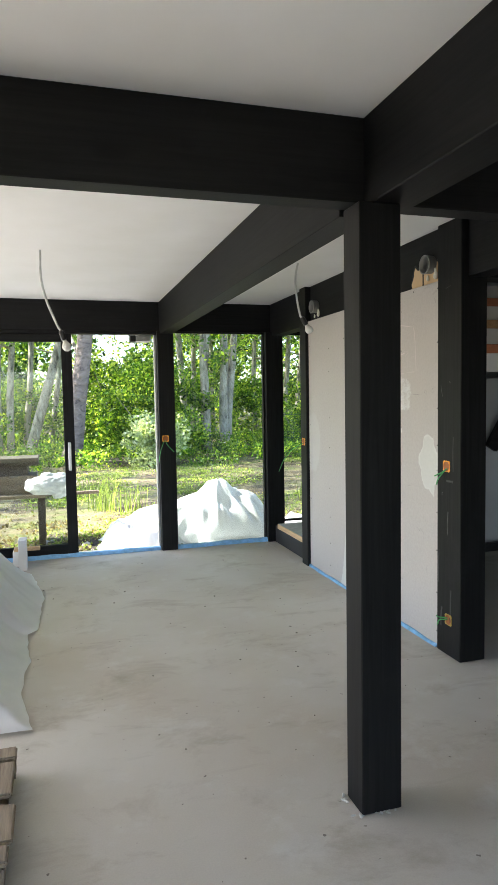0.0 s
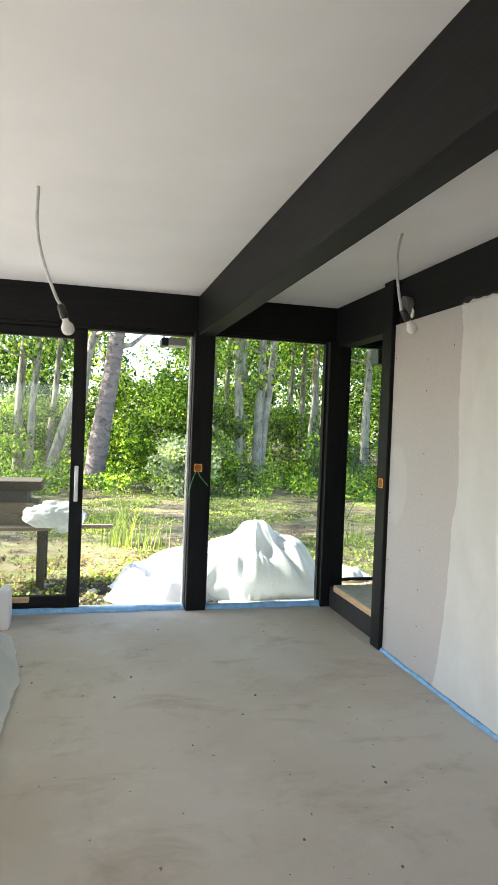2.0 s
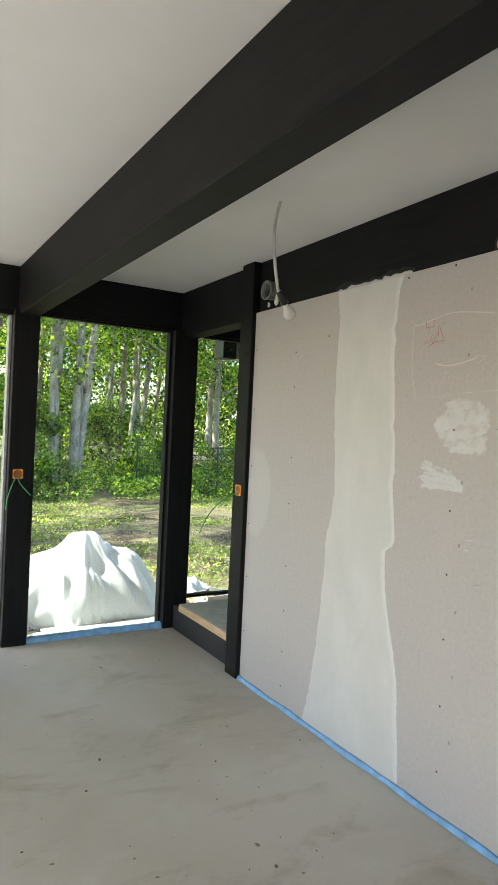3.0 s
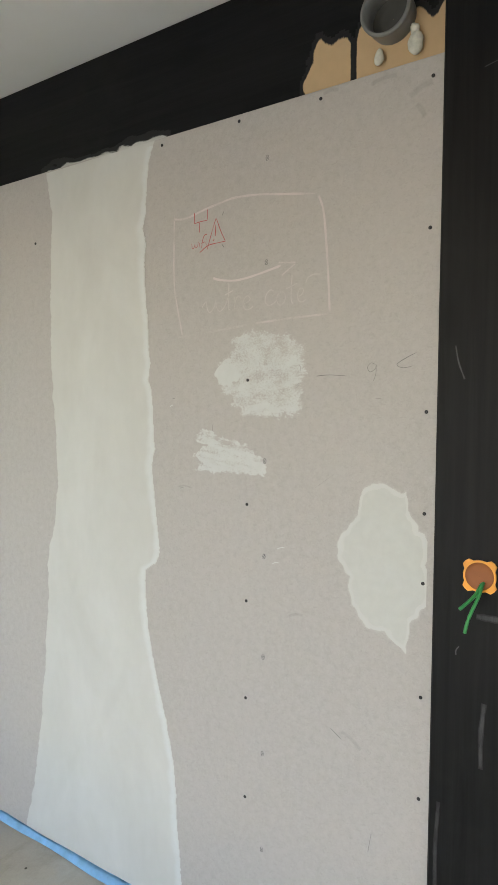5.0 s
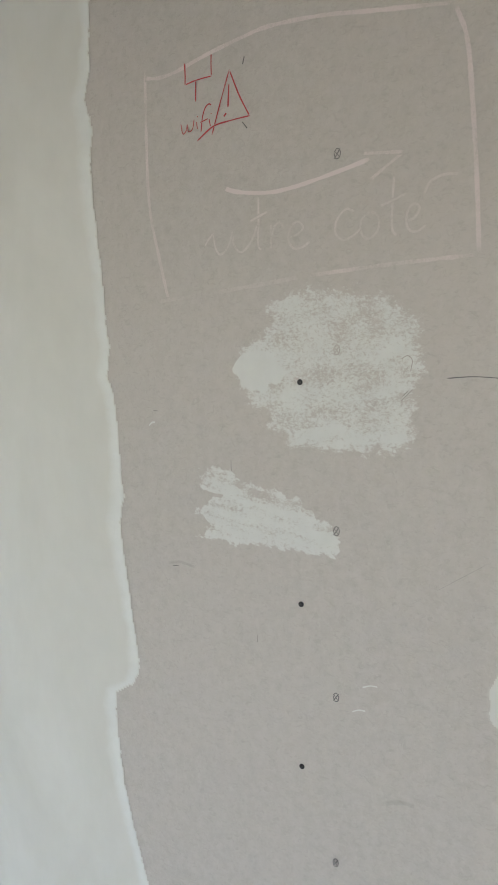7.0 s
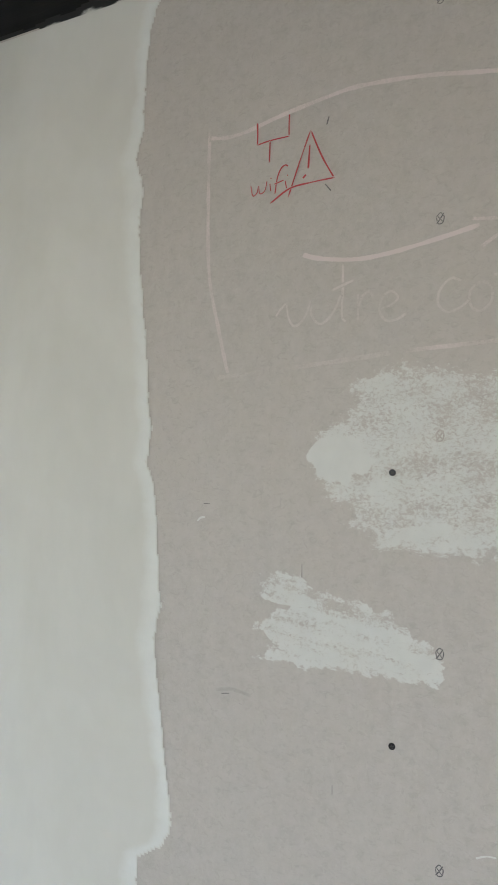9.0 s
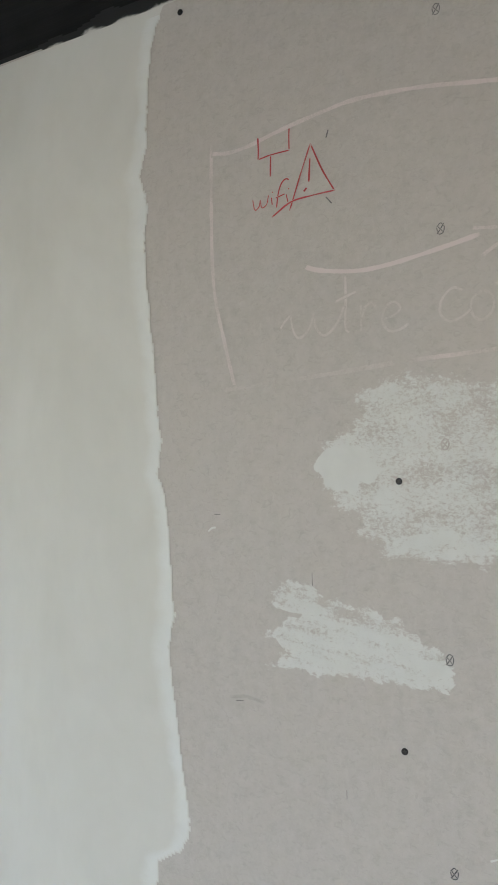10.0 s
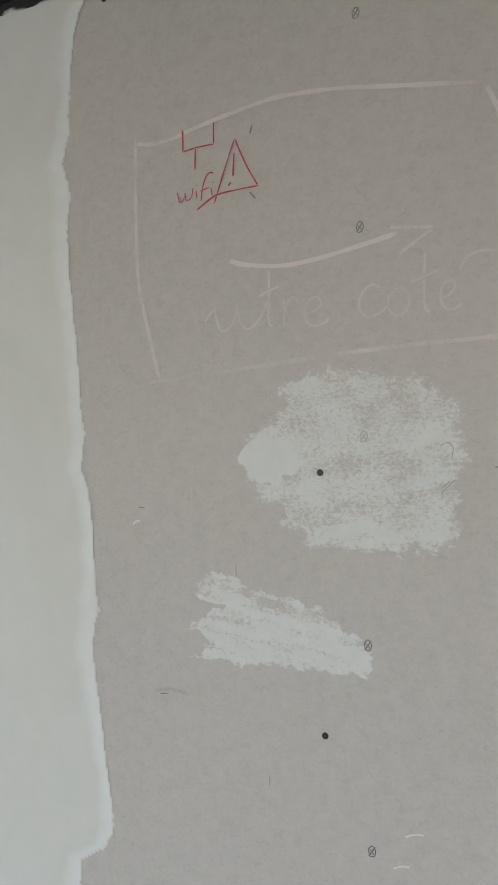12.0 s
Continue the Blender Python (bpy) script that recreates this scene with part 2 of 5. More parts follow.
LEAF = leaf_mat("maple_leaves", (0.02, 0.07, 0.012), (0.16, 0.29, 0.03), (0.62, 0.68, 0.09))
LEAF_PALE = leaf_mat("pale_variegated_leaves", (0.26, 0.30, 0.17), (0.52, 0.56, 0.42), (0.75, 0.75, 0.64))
# Far leaves: darker lo and mid tones paint the shade deep in the wood.
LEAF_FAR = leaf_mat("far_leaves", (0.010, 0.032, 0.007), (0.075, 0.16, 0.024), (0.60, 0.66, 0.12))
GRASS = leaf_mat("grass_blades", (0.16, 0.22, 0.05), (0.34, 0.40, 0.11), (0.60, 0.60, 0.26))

m, nt, b = mat("bark", 0.9)
v = coords(nt, (1, 1, 0.4))
f = noise_tex(nt, v, 6, 8, 0.72, 0.9)
c = ramp(nt, f, [(0.34, (0.06, 0.05, 0.038)), (0.48, (0.30, 0.26, 0.205)), (0.66, (0.52, 0.465, 0.385))])
nt.links.new(c, b.inputs["Base Color"])
bump(nt, b, f, 0.9, 0.04)
BARK = m

m, nt, b = mat("forest_floor", 0.95)
v = coords(nt)
c = ramp(nt, noise_tex(nt, v, 0.8, 8, 0.7, 0.6), [(0.36, (0.045, 0.032, 0.02)), (0.45, (0.12, 0.09, 0.05)), (0.50, (0.25, 0.20, 0.11)), (0.57, (0.15, 0.16, 0.045)), (0.70, (0.34, 0.34, 0.10))])
c = mix(nt, c, ramp(nt, noise_tex(nt, v, 9, 8, 0.75), [(0.3, (0.35, 0.35, 0.35)), (0.7, (1.3, 1.3, 1.3))]), 0.9, "MULTIPLY")
nt.links.new(c, b.inputs["Base Color"])
bump(nt, b, noise_tex(nt, v, 14, 6, 0.7), 0.8, 0.05)
EARTH = m


# ---- building helpers ----
def link_mesh(name, bm, material, smooth=False):
    me = bpy.data.meshes.new(name)
    bm.to_mesh(me)
    bm.free()
    if material:
        me.materials.append(material)
    if smooth:
        for p in me.polygons:
            p.use_smooth = True
    return new(name, me)


def part(name, bm, material, parent, label="", smooth=False):
    ob = link_mesh(name, bm, material, smooth)
    ob.parent = parent
    if label:
        ob["label"] = label
    return ob


def empty(name, at=(0, 0, 0)):
    ob = new(name)
    ob.location = at
    ob.empty_display_size = 0.05
    return ob


def slab(x0, x1, y0, y1, z0, z1, bevel=0.0, bm=None, seg=1):
    """A box between two corners with worn edges."""
    b2 = bmesh.new()
    bmesh.ops.create_cube(b2, size=1)
    for v in b2.verts:
        v.co = Vector(((x0 + x1) / 2 + v.co.x * (x1 - x0), (y0 + y1) / 2 + v.co.y * (y1 - y0), (z0 + z1) / 2 + v.co.z * (z1 - z0)))
    if bevel:
        bmesh.ops.bevel(b2, geom=list(b2.edges), offset=bevel, segments=seg, affect="EDGES")
    if bm is None:
        return b2
    me = bpy.data.meshes.new("join")
    b2.to_mesh(me)
    b2.free()
    bm.from_mesh(me)
    bpy.data.meshes.remove(me)
    return bm


def rod(bm, pts, radius, sides=10, cap=True):
    """A tube along points; radius is a number or one a point."""
    rings = []
    n = len(pts)
    for i, p in enumerate(pts):
        p = Vector(p)
        d = (Vector(pts[min(i + 1, n - 1)]) - Vector(pts[max(i - 1, 0)])).normalized()
        side = d.cross(Vector((0, 0, 1)) if abs(d.z) < 0.9 else Vector((1, 0, 0))).normalized()
        up = side.cross(d)
        r = radius if isinstance(radius, (int, float)) else radius[i]
        rings.append([bm.verts.new(p + r * (math.cos(a) * side + math.sin(a) * up)) for a in (2 * math.pi * k / sides for k in range(sides))])
    for a, c in zip(rings, rings[1:]):
        for k in range(sides):
            bm.faces.new((a[k], a[(k + 1) % sides], c[(k + 1) % sides], c[k]))
    if cap:
        bm.faces.new(rings[0][::-1])
        bm.faces.new(rings[-1])
    return bm


def lathe(bm, profile, sides=20, m=None):
    """A turned shape about z from (radius, z) pairs, laid by the pose m."""
    m = m or Matrix()
    rings = [[bm.verts.new(m @ Vector((r * math.cos(2 * math.pi * k / sides), r * math.sin(2 * math.pi * k / sides), z))) for k in range(sides)] for r, z in profile]
    for a, c in zip(rings, rings[1:]):
        for k in range(sides):
            bm.faces.new((a[k], a[(k + 1) % sides], c[(k + 1) % sides], c[k]))
    return bm


def curve_pts(ctrl, n=8):
    """A smooth line through control points."""
    c = [Vector(p) for p in ctrl]
    c = [2 * c[0] - c[1], *c, 2 * c[-1] - c[-2]]
    out = []
    for i in range(1, len(c) - 2):
        for k in range(n):
            t = k / n
            p0, p1, p2, p3 = c[i - 1:i + 3]
            out.append(0.5 * (2 * p1 + (p2 - p0) * t + (2 * p0 - 5 * p1 + 4 * p2 - p3) * t * t + (3 * p1 - p0 - 3 * p2 + p3) * t ** 3))
    out.append(c[-2])
    return out


def table(z, rows):
    """Linear look-up in (key, value) rows with rising keys."""
    return float(np.interp(z, [r[0] for r in rows], [r[1] for r in rows]))


def structure(name, bm, material, label, category, smooth=False):
    return tagged(link_mesh(name, bm, material, smooth), label, category, kind="structure")


# ---- the large structure ----
CEIL, SOFFIT, GLASS_Y, WALL_X = 2.526, 2.235, 5.815, 2.0

fl = slab(-3.7, 5.2, -3.6, 5.86, -0.2, 0.0)
floor = structure("floor", fl, SCREED, "bare smudged grey cement screed floor with specks", "floor")
structure("ceiling", slab(-3.7, 5.2, -3.6, 6.55, CEIL, CEIL + 0.2), CEILING, "smooth white painted plasterboard ceiling", "ceiling")
structure("roof", slab(-4.6, 6.0, -4.4, 6.62, CEIL + 0.204, CEIL + 0.5), NEAR_BLACK, "dark flat roof slab with a deep eave", "roof")


def beam(name, x0, x1, y0, y1, z0, z1, along, label):
    bm = slab(x0, x1, y0, y1, z0, z1, 0.004)
    return tagged(link_mesh(name, bm, BLACK[along]), label, "beam", "black ceiling beams", "structure")


beam("beam_cross", -3.69, 2.024, 1.36, 1.464, SOFFIT - 0.005, CEIL, "x", "black-stained timber cross beam resting on a post")
beam("beam_room", 0.841, 0.972, 1.465, 5.789, SOFFIT - 0.028, CEIL, "y", "black-stained timber beam running to the glazing")
beam("beam_entry", 0.888, 1.065, -3.58, 1.359, SOFFIT - 0.02, CEIL, "y", "black-stained timber beam over the entry side")
beam("beam_glazing", -3.69, 4.2, 5.79, 5.95, SOFFIT, CEIL, "x", "black-stained timber header beam over the glazing")
wall_beam = beam("beam_wall", 2.025, 2.165, -3.58, 5.789, SOFFIT - 0.04, CEIL, "y", "black-stained timber beam above the plasterboard wall, partly unpainted")


def post(name, x0, x1, y0, y1, z1, label):
    bm = slab(x0, x1, y0, y1, 0.0, z1, 0.004)
    return tagged(link_mesh(name, bm, BLACK["z"]), label, "post", "black timber posts", "structure")


post("post_room", 0.834, 0.996, 1.288, 1.418, SOFFIT - 0.021, "square black-stained timber post on the screed")
south_post = post("post_wall_south", 1.983, 2.152, 2.350, 2.583, CEIL - 0.001, "black-stained timber post with open socket boxes")
post("post_wall_north", 1.972, 2.13, 4.652, 4.79, CEIL - 0.002, "slim black-stained timber post at the wall's end")
post("post_corner", 1.955, 2.145, 5.735, 5.90, SOFFIT, "black-stained timber corner post between the panes")
post("post_door", 0.812, 0.972, 5.74, 5.90, SOFFIT, "black-stained timber post beside the sliding door")

# the plasterboard wall
wall_east = empty("wall_east", (WALL_X, 3.6, 0))
tagged(wall_east, "unpainted grey plasterboard wall with filled joint and chalk marks", "wall", kind="structure")
wall_east.location = (0, 0, 0)
part("stud_core", slab(WALL_X + 0.0135, 2.12, 2.59, 4.648, 0.001, SOFFIT - 0.045), GREY_PAINT, wall_east)
part("plasterboard", slab(WALL_X, WALL_X + 0.0125, 2.586, 3.622, 0.006, 2.213, 0.0012), PAPER, wall_east)
part("plasterboard", slab(WALL_X, WALL_X + 0.0125, 3.626, 4.649, 0.006, 2.217, 0.0012), PAPER, wall_east)

# closing walls, out of view, with assumed openings west and south, sized for the daylight
def open_wall(name, axis, at, lo, hi, holes, label):
    """A wall with openings from floor to head; axis 'x': plane x = at."""
    bm = bmesh.new()
    edges = [lo] + [e for h in holes for e in h] + [hi]
    for a, c in zip(edges[::2], edges[1::2]):
        if axis == "x":
            slab(at - 0.1, at, a, c, 0, CEIL - 0.002, 0, bm)
        else:
            slab(a, c, at - 0.1, at, 0, CEIL - 0.002, 0, bm)
    for a, c in holes:
        for z0, z1 in ((0, 0.15), (2.25, CEIL - 0.002)):
            if axis == "x":
                slab(at - 0.1, at, a, c, z0, z1, 0, bm)
            else:
                slab(a, c, at - 0.1, at, z0, z1, 0, bm)
    return structure(name, bm, WHITE_PAINT, label, "wall")


open_wall("wall_west", "x", -3.6, -3.58, 5.78, [(1.6, 5.5)], "unseen white wall with an assumed window opening")
open_wall("wall_south", "y", -3.4, -3.58, 5.18, [(-3.0, 1.8)], "unseen white wall with an assumed window opening")
structure("wall_stair", slab(5.0, 5.1, -3.38, 5.9, 0, CEIL - 0.002), GREY_PAINT, "plain grey wall of the stair room", "wall")
structure("wall_alcove", slab(2.125, 4.98, 4.66, 4.76, 0, CEIL - 0.002), GREY_PAINT, "plain partition behind the window bench", "wall")
structure("wall_glazing_west", slab(-3.69, -1.75, 5.80, 5.90, 0, SOFFIT - 0.001), WHITE_PAINT, "plain wall beside the sliding door", "wall")

# glazing
def window(name, x0, x1, y, z0, z1, label, fw=0.03):
    w = empty(name)
    tagged(w, label, "window", kind="structure")
    fr = bmesh.new()
    for a in ((x0, x0 + fw, z0, z1), (x1 - fw, x1, z0, z1), (x0 + fw, x1 - fw, z0, z0 + fw), (x0 + fw, x1 - fw, z1 - fw, z1)):
        slab(a[0], a[1], y - 0.02, y + 0.03, a[2], a[3], 0.002, fr)
    part("window_frame", fr, BLACK["z"], w)
    g = part("pane", slab(x0 + fw - 0.004, x1 - fw + 0.004, y, y + 0.006, z0 + fw - 0.004, z1 - fw + 0.004), GLASS, w)
    g.visible_shadow = False
    return w


window("window_1", 0.973, 1.954, GLASS_Y, 0.012, SOFFIT - 0.002, "tall fixed window pane in a slim black frame", 0.014)
window("window_2", 2.146, 3.6, GLASS_Y, 0.20, SOFFIT - 0.002, "fixed window pane above the bench board", 0.02)

# sliding door leaf, pushed aside so that the doorway stands open
door = empty("door_1")
tagged(door, "black-framed glass sliding door, standing open", "door", kind="structure")
dl0, dl1, dy = -1.70, -0.015, 5.855
for n, a in (("stile", (dl0, dl0 + 0.1, 0.03, 2.20)), ("stile", (dl1 - 0.1, dl1, 0.03, 2.20)),
             ("rail", (dl0 + 0.1, dl1 - 0.1, 0.03, 0.125)), ("rail", (dl0 + 0.1, dl1 - 0.1, 2.125, 2.20))):
    part(n, slab(a[0], a[1], dy - 0.025, dy + 0.03, a[2], a[3], 0.003), BLACK["z" if n == "stile" else "x"], door)
g = part("pane", slab(dl0 + 0.095, dl1 - 0.095, dy, dy + 0.006, 0.12, 2.13), GLASS, door)
g.visible_shadow = False
hb = slab(-0.082, -0.052, dy - 0.036, dy - 0.026, 0.86, 1.14, 0.004)
hnd = part("handle", hb, METAL, door, "brushed steel pull handle")
part("handle_grip", slab(-0.076, -0.058, dy - 0.065, dy - 0.037, 0.90, 1.02, 0.005, None, 2), METAL, hnd)
part("door_track", slab(-1.75, 0.811, 5.80, 5.90, 0.001, 0.028, 0.003), METAL, door)
part("head_frame", slab(-1.75, 0.811, 5.80, 5.90, 2.202, SOFFIT - 0.001, 0.003), BLACK["x"], door)
part("jamb", slab(0.79, 0.811, 5.81, 5.88, 0.029, 2.201, 0.003), GREY_METAL, door)

# blue foam edge strips
def edging(name, pts, h, w):
    bm = bmesh.new()
    rows = []
    for i, p in enumerate(pts):
        p = Vector(p)
        d = (Vector(pts[min(i + 1, len(pts) - 1)]) - Vector(pts[max(i - 1, 0)])).normalized()
        s = Vector((-d.y, d.x, 0))
        hh = h * (1 + 0.35 * noise.noise(p * 5))
        ww = w * (1 + 0.5 * noise.noise(p * 4 + Vector((9, 0, 0))))
        rows.append([bm.verts.new(q) for q in (p, p + Vector((0, 0, hh)), p + s * ww * 0.55 + Vector((0, 0, hh * 0.8)), p + s * ww + Vector((0, 0, 0.002)))])
    for a, c in zip(rows, rows[1:]):
        for k in range(3):
            bm.faces.new((a[k], a[k + 1], c[k + 1], c[k]))
    bm.faces.new(rows[0])
    bm.faces.new(rows[-1][::-1])
    return structure(name, bm, BLUE_TAPE, "light blue foam edge strip along the floor", "trim", True)


edging("trim_wall", [(1.999, 2.60 + i * 0.05, 0.001) for i in range(42)], 0.02, 0.02)
edging("trim_door", [(0.80 - i * 0.05, 5.798, 0.001) for i in range(52)][::-1], 0.04, -0.03)
edging("trim_window", [(1.955 - i * 0.05, 5.79, 0.001) for i in range(23)][::-1], 0.042, -0.035)
structure("floor_strip", slab(1.925, 1.999, 4.80, 5.73, 0.0003, 0.0016), SCREED, "paler cement strip along the bench opening", "floor")

# ---- outdoors ----
def ground_z(x, y):
    return -0.14 + 0.05 * noise.noise(Vector((x * 0.4, y * 0.4, 0))) + 0.02 * noise.noise(Vector((x * 1.7, y * 1.7, 3)))


bm = bmesh.new()
nx, ny = 90, 90
ys = [5.87 + 200 * (j / ny) ** 2.2 for j in range(ny + 1)]
xs = [4 + 120 * (abs(i / nx * 2 - 1) ** 2.2) * (1 if i > nx / 2 else -1) for i in range(nx + 1)]
grid = [[bm.verts.new((x, y, ground_z(x, y))) for x in xs] for y in ys]
for a, c in zip(grid, grid[1:]):
    for k in range(nx):
        bm.faces.new((a[k], a[k + 1], c[k + 1], c[k]))
far = [bm.verts.new(p) for p in ((-116, 5.87, -0.3), (124, 5.87, -0.3), (124, -120, -0.3), (-116, -120, -0.3))]
bm.faces.new(far[::-1])
structure("ground", bm, EARTH, "mossy woodland ground with bare earth and leaf litter", "ground", True)


def leaf_mesh(name, pos, size, material, parent=None, up=0.3, long=1.0):
    """One mesh of many small folded leaves at the given places."""
    n = len(pos)
    rng = np.random.default_rng(n)
    a = rng.normal(size=(n, 3))
    a /= np.linalg.norm(a, axis=1, keepdims=True)
    nrm = rng.normal(size=(n, 3)) + np.array((0, 0, up))
    s = np.cross(a, nrm)
    s /= np.linalg.norm(s, axis=1, keepdims=True)
    k = np.cross(s, a)
    r = (size * rng.uniform(0.6, 1.3, n))[:, None]
    v = np.stack([pos - a * r * long, pos + s * r * 0.6 + k * r * 0.15, pos + a * r * long, pos - s * r * 0.6 + k * r * 0.15], 1).reshape(-1, 3)
    me = bpy.data.meshes.new(name)
    me.vertices.add(4 * n)
    me.vertices.foreach_set("co", v.ravel())
    me.loops.add(6 * n)
    base = np.arange(n)[:, None] * 4
    me.loops.foreach_set("vertex_index", (base + np.array([0, 1, 2, 0, 2, 3])).ravel())
    me.polygons.add(2 * n)
    me.polygons.foreach_set("loop_start", np.arange(2 * n) * 3)
    me.update(calc_edges=True)
    me.materials.append(material)
    ob = new(name, me)
    if parent:
        ob.parent = parent
    return ob


def clumps(rng, centres, radii, per, flat=0.8):
    """Leaf places in ragged clumps."""
    out = []
    for c, r in zip(centres, radii):
        d = rng.normal(size=(per, 3))
        d /= np.linalg.norm(d, axis=1, keepdims=True)
        d *= (r * rng.uniform(0.25, 1.0, per) ** 0.5)[:, None]
        d[:, 2] *= flat
        out.append(np.array(c) + d)
    return np.concatenate(out)


def tree(x, y, r, lean, height, crown_z, seed, label, leaves=1, fork=False, bark=None):
    rng = np.random.default_rng(seed)
    t = empty("tree", (x, y, ground_z(x, y)))
    tagged(t, label, "tree", "woodland trees")
    pts, rad = [], []
    for i in range(19):
        h = -0.15 + height * i / 18
        pts.append((lean * h + 0.10 * noise.noise(Vector((seed, h * 0.35, 0))), 0.12 * noise.noise(Vector((seed, h * 0.3, 5))), h))
        rad.append(r * (1.0 - 0.75 * i / 18) * (1 + 0.08 * noise.noise(Vector((seed, h * 2.2, 9)))) * (1.35 if i == 0 else 1))
    bm = rod(bmesh.new(), pts, rad, 14)
    part("trunk", bm, bark or BARK, t, smooth=True)
    if fork:
        q = [Vector(pts[4]) + Vector((0.055 * k + 0.02 * (k > 0), 0.02 * k, 0.62 * k)) for k in range(13)]
        part("fork", rod(bmesh.new(), q, [rad[4] * (0.85 - 0.05 * k) for k in range(13)], 12), BARK, t, smooth=True)
    tips = []
    for k in range(9):
        i = int(rng.integers(5, 18))
        a = rng.uniform(0, 2 * math.pi)
        ln = rng.uniform(1.2, 2.8)
        p = Vector(pts[i])
        q = [p + Vector((math.cos(a) * ln * s, math.sin(a) * ln * s, 0.55 * ln * s * s + 0.1 * s)) for s in (0, 0.35, 0.7, 1.0)]
        rr = rad[i] * 0.45
        part("limb", rod(bmesh.new(), q, [rr, rr * 0.7, rr * 0.45, rr * 0.2], 7), BARK, t, smooth=True)
        if q[-1].z > crown_z:
            tips.append(q[-1])
    cen = [tuple(p) for p in tips] + [(rng.normal() * 2.0 + lean * h, rng.normal() * 2.0, h) for h in rng.uniform(crown_z, height + 1, int(15 * leaves))]
    pos = clumps(rng, cen, rng.uniform(0.5, 1.2, len(cen)), 210)
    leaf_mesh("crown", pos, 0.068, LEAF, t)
    return t


# Grey bark with dark scars, darkened all over for the backlit trunk's shade.
m, nt, b = mat("scarred_shaded_bark", 0.9)
v = coords(nt, (1, 1, 1.6))
f = noise_tex(nt, v, 2.6, 6, 0.6, 2.2)
c = ramp(nt, f, [(0.30, (0.04, 0.032, 0.03)), (0.44, (0.16, 0.128, 0.108)), (0.66, (0.25, 0.205, 0.175))])
nt.links.new(c, b.inputs["Base Color"])
bump(nt, b, f, 1.0, 0.06)
SHADED_BARK = m

tree(0.22, 17.3, 0.27, 0.13, 11, 5.5, 1, "old grey leaning tree with scarred bark", 1.2, bark=SHADED_BARK)
tree(4.42, 19.4, 0.16, -0.012, 12, 4.5, 2, "slim tall pale-barked tree with a forked trunk", 1, True)
tree(5.0, 19.3, 0.15, 0.012, 12, 4.5, 3, "slim tall pale-barked woodland tree", 1)
tree(5.14, 19.5, 0.14, 0.075, 12, 4.5, 4, "slim tall pale-barked woodland tree", 1)
tree(4.3, 22.5, 0.14, -0.02, 12, 4.5, 5, "slim dark-barked tree deeper in the wood", 1)
for i, (x, y, r, lean) in enumerate([(-3.2, 19, 0.14, 0.03), (-2.5, 20.5, 0.18, -0.04), (-0.95, 18.0, 0.15, 0.29), (-1.42, 18.6, 0.11, 0.04), (-3.9, 22, 0.2, 0.05), (5.6, 27, 0.13, 0.02),
                                     (8.2, 23, 0.16, -0.03), (9.5, 26, 0.14, 0.04), (11.9, 21, 0.10, 0.02), (12.5, 25, 0.16, -0.04), (14, 29, 0.18, 0.03), (7.0, 29, 0.15, -0.02), (16.5, 24, 0.2, 0.04),
                                     (-5.5, 26, 0.2, 0.02), (19, 30, 0.2, -0.03), (11.6, 30, 0.13, 0.05), (-1.08, 19.8, 0.10, 0.09), (-1.8, 19.4, 0.13, 0.02), (-0.4, 20.8, 0.10, 0.14), (-2.15, 18.3, 0.09, -0.05), (6.3, 24, 0.10, 0.05), (7.3, 21.5, 0.08, 0.08), (8.75, 20, 0.15, 0.01), (7.2, 23, 0.11, -0.01), (7.9, 24, 0.13, 0.02)]):
    tree(x, y, r, lean, 12, 3.4, 20 + i, "slender woodland tree with grey-brown bark", 0.4 if x < 0 else 1)


# Two added trees, out of view, that only cast dappled shade on the clearing.
for i, (x, y) in enumerate([(-7.0, 12.5), (-6.5, 15.0)]):
    tree(x, y, 0.2, 0.03 * i - 0.04, 11, 4.0, 50 + i, "unseen leafy tree added to shade the clearing", 1.8)


def shrub(x, y, w, h, material, seed, label, n=40):
    rng = np.random.default_rng(seed)
    s = empty("shrub", (x, y, ground_z(x, y)))
    tagged(s, label, "shrub", "shrubs at the wood's edge")
    cen = [(rng.normal() * w * 0.35, rng.normal() * w * 0.3, rng.uniform(0.1, 1) * h) for _ in range(n)]
    for c in cen[:6]:
        part("stem", rod(bmesh.new(), [(c[0] * 0.1, c[1] * 0.1, -0.05), (c[0] * 0.5, c[1] * 0.5, c[2] * 0.6), c], [0.03, 0.02, 0.008], 6), BARK, s)
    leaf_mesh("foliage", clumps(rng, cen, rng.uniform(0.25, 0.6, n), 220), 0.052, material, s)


shrub(2.7, 19.5, 2.6, 3.0, LEAF, 60, "bright green sunlit leafy shrub", 70)
shrub(1.9, 21.5, 2.4, 3.0, LEAF, 61, "bright green sunlit leafy shrub", 70)
shrub(2.3, 15.9, 0.8, 1.15, LEAF_PALE, 62, "pale variegated bush in sunlight", 26)
shrub(-1.5, 20.5, 2.5, 2.2, LEAF, 63, "leafy green shrub among tree trunks", 40)
shrub(8.0, 20.5, 1.6, 1.3, LEAF, 64, "low leafy green shrub in shade", 30)
shrub(6.8, 22.5, 2.0, 2.4, LEAF, 65, "sunlit leafy green shrub", 40)
shrub(10.5, 18.5, 2.0, 1.2, LEAF, 66, "low leafy green shrub in shade", 30)
shrub(13.0, 19.5, 2.6, 3.2, LEAF, 67, "leafy green shrub among tree trunks", 50)

rng = np.random.default_rng(5)
n = 330
cen = np.stack([rng.uniform(-16, 40, n), rng.uniform(25, 48, n), rng.uniform(0.2, 12, n)], 1)


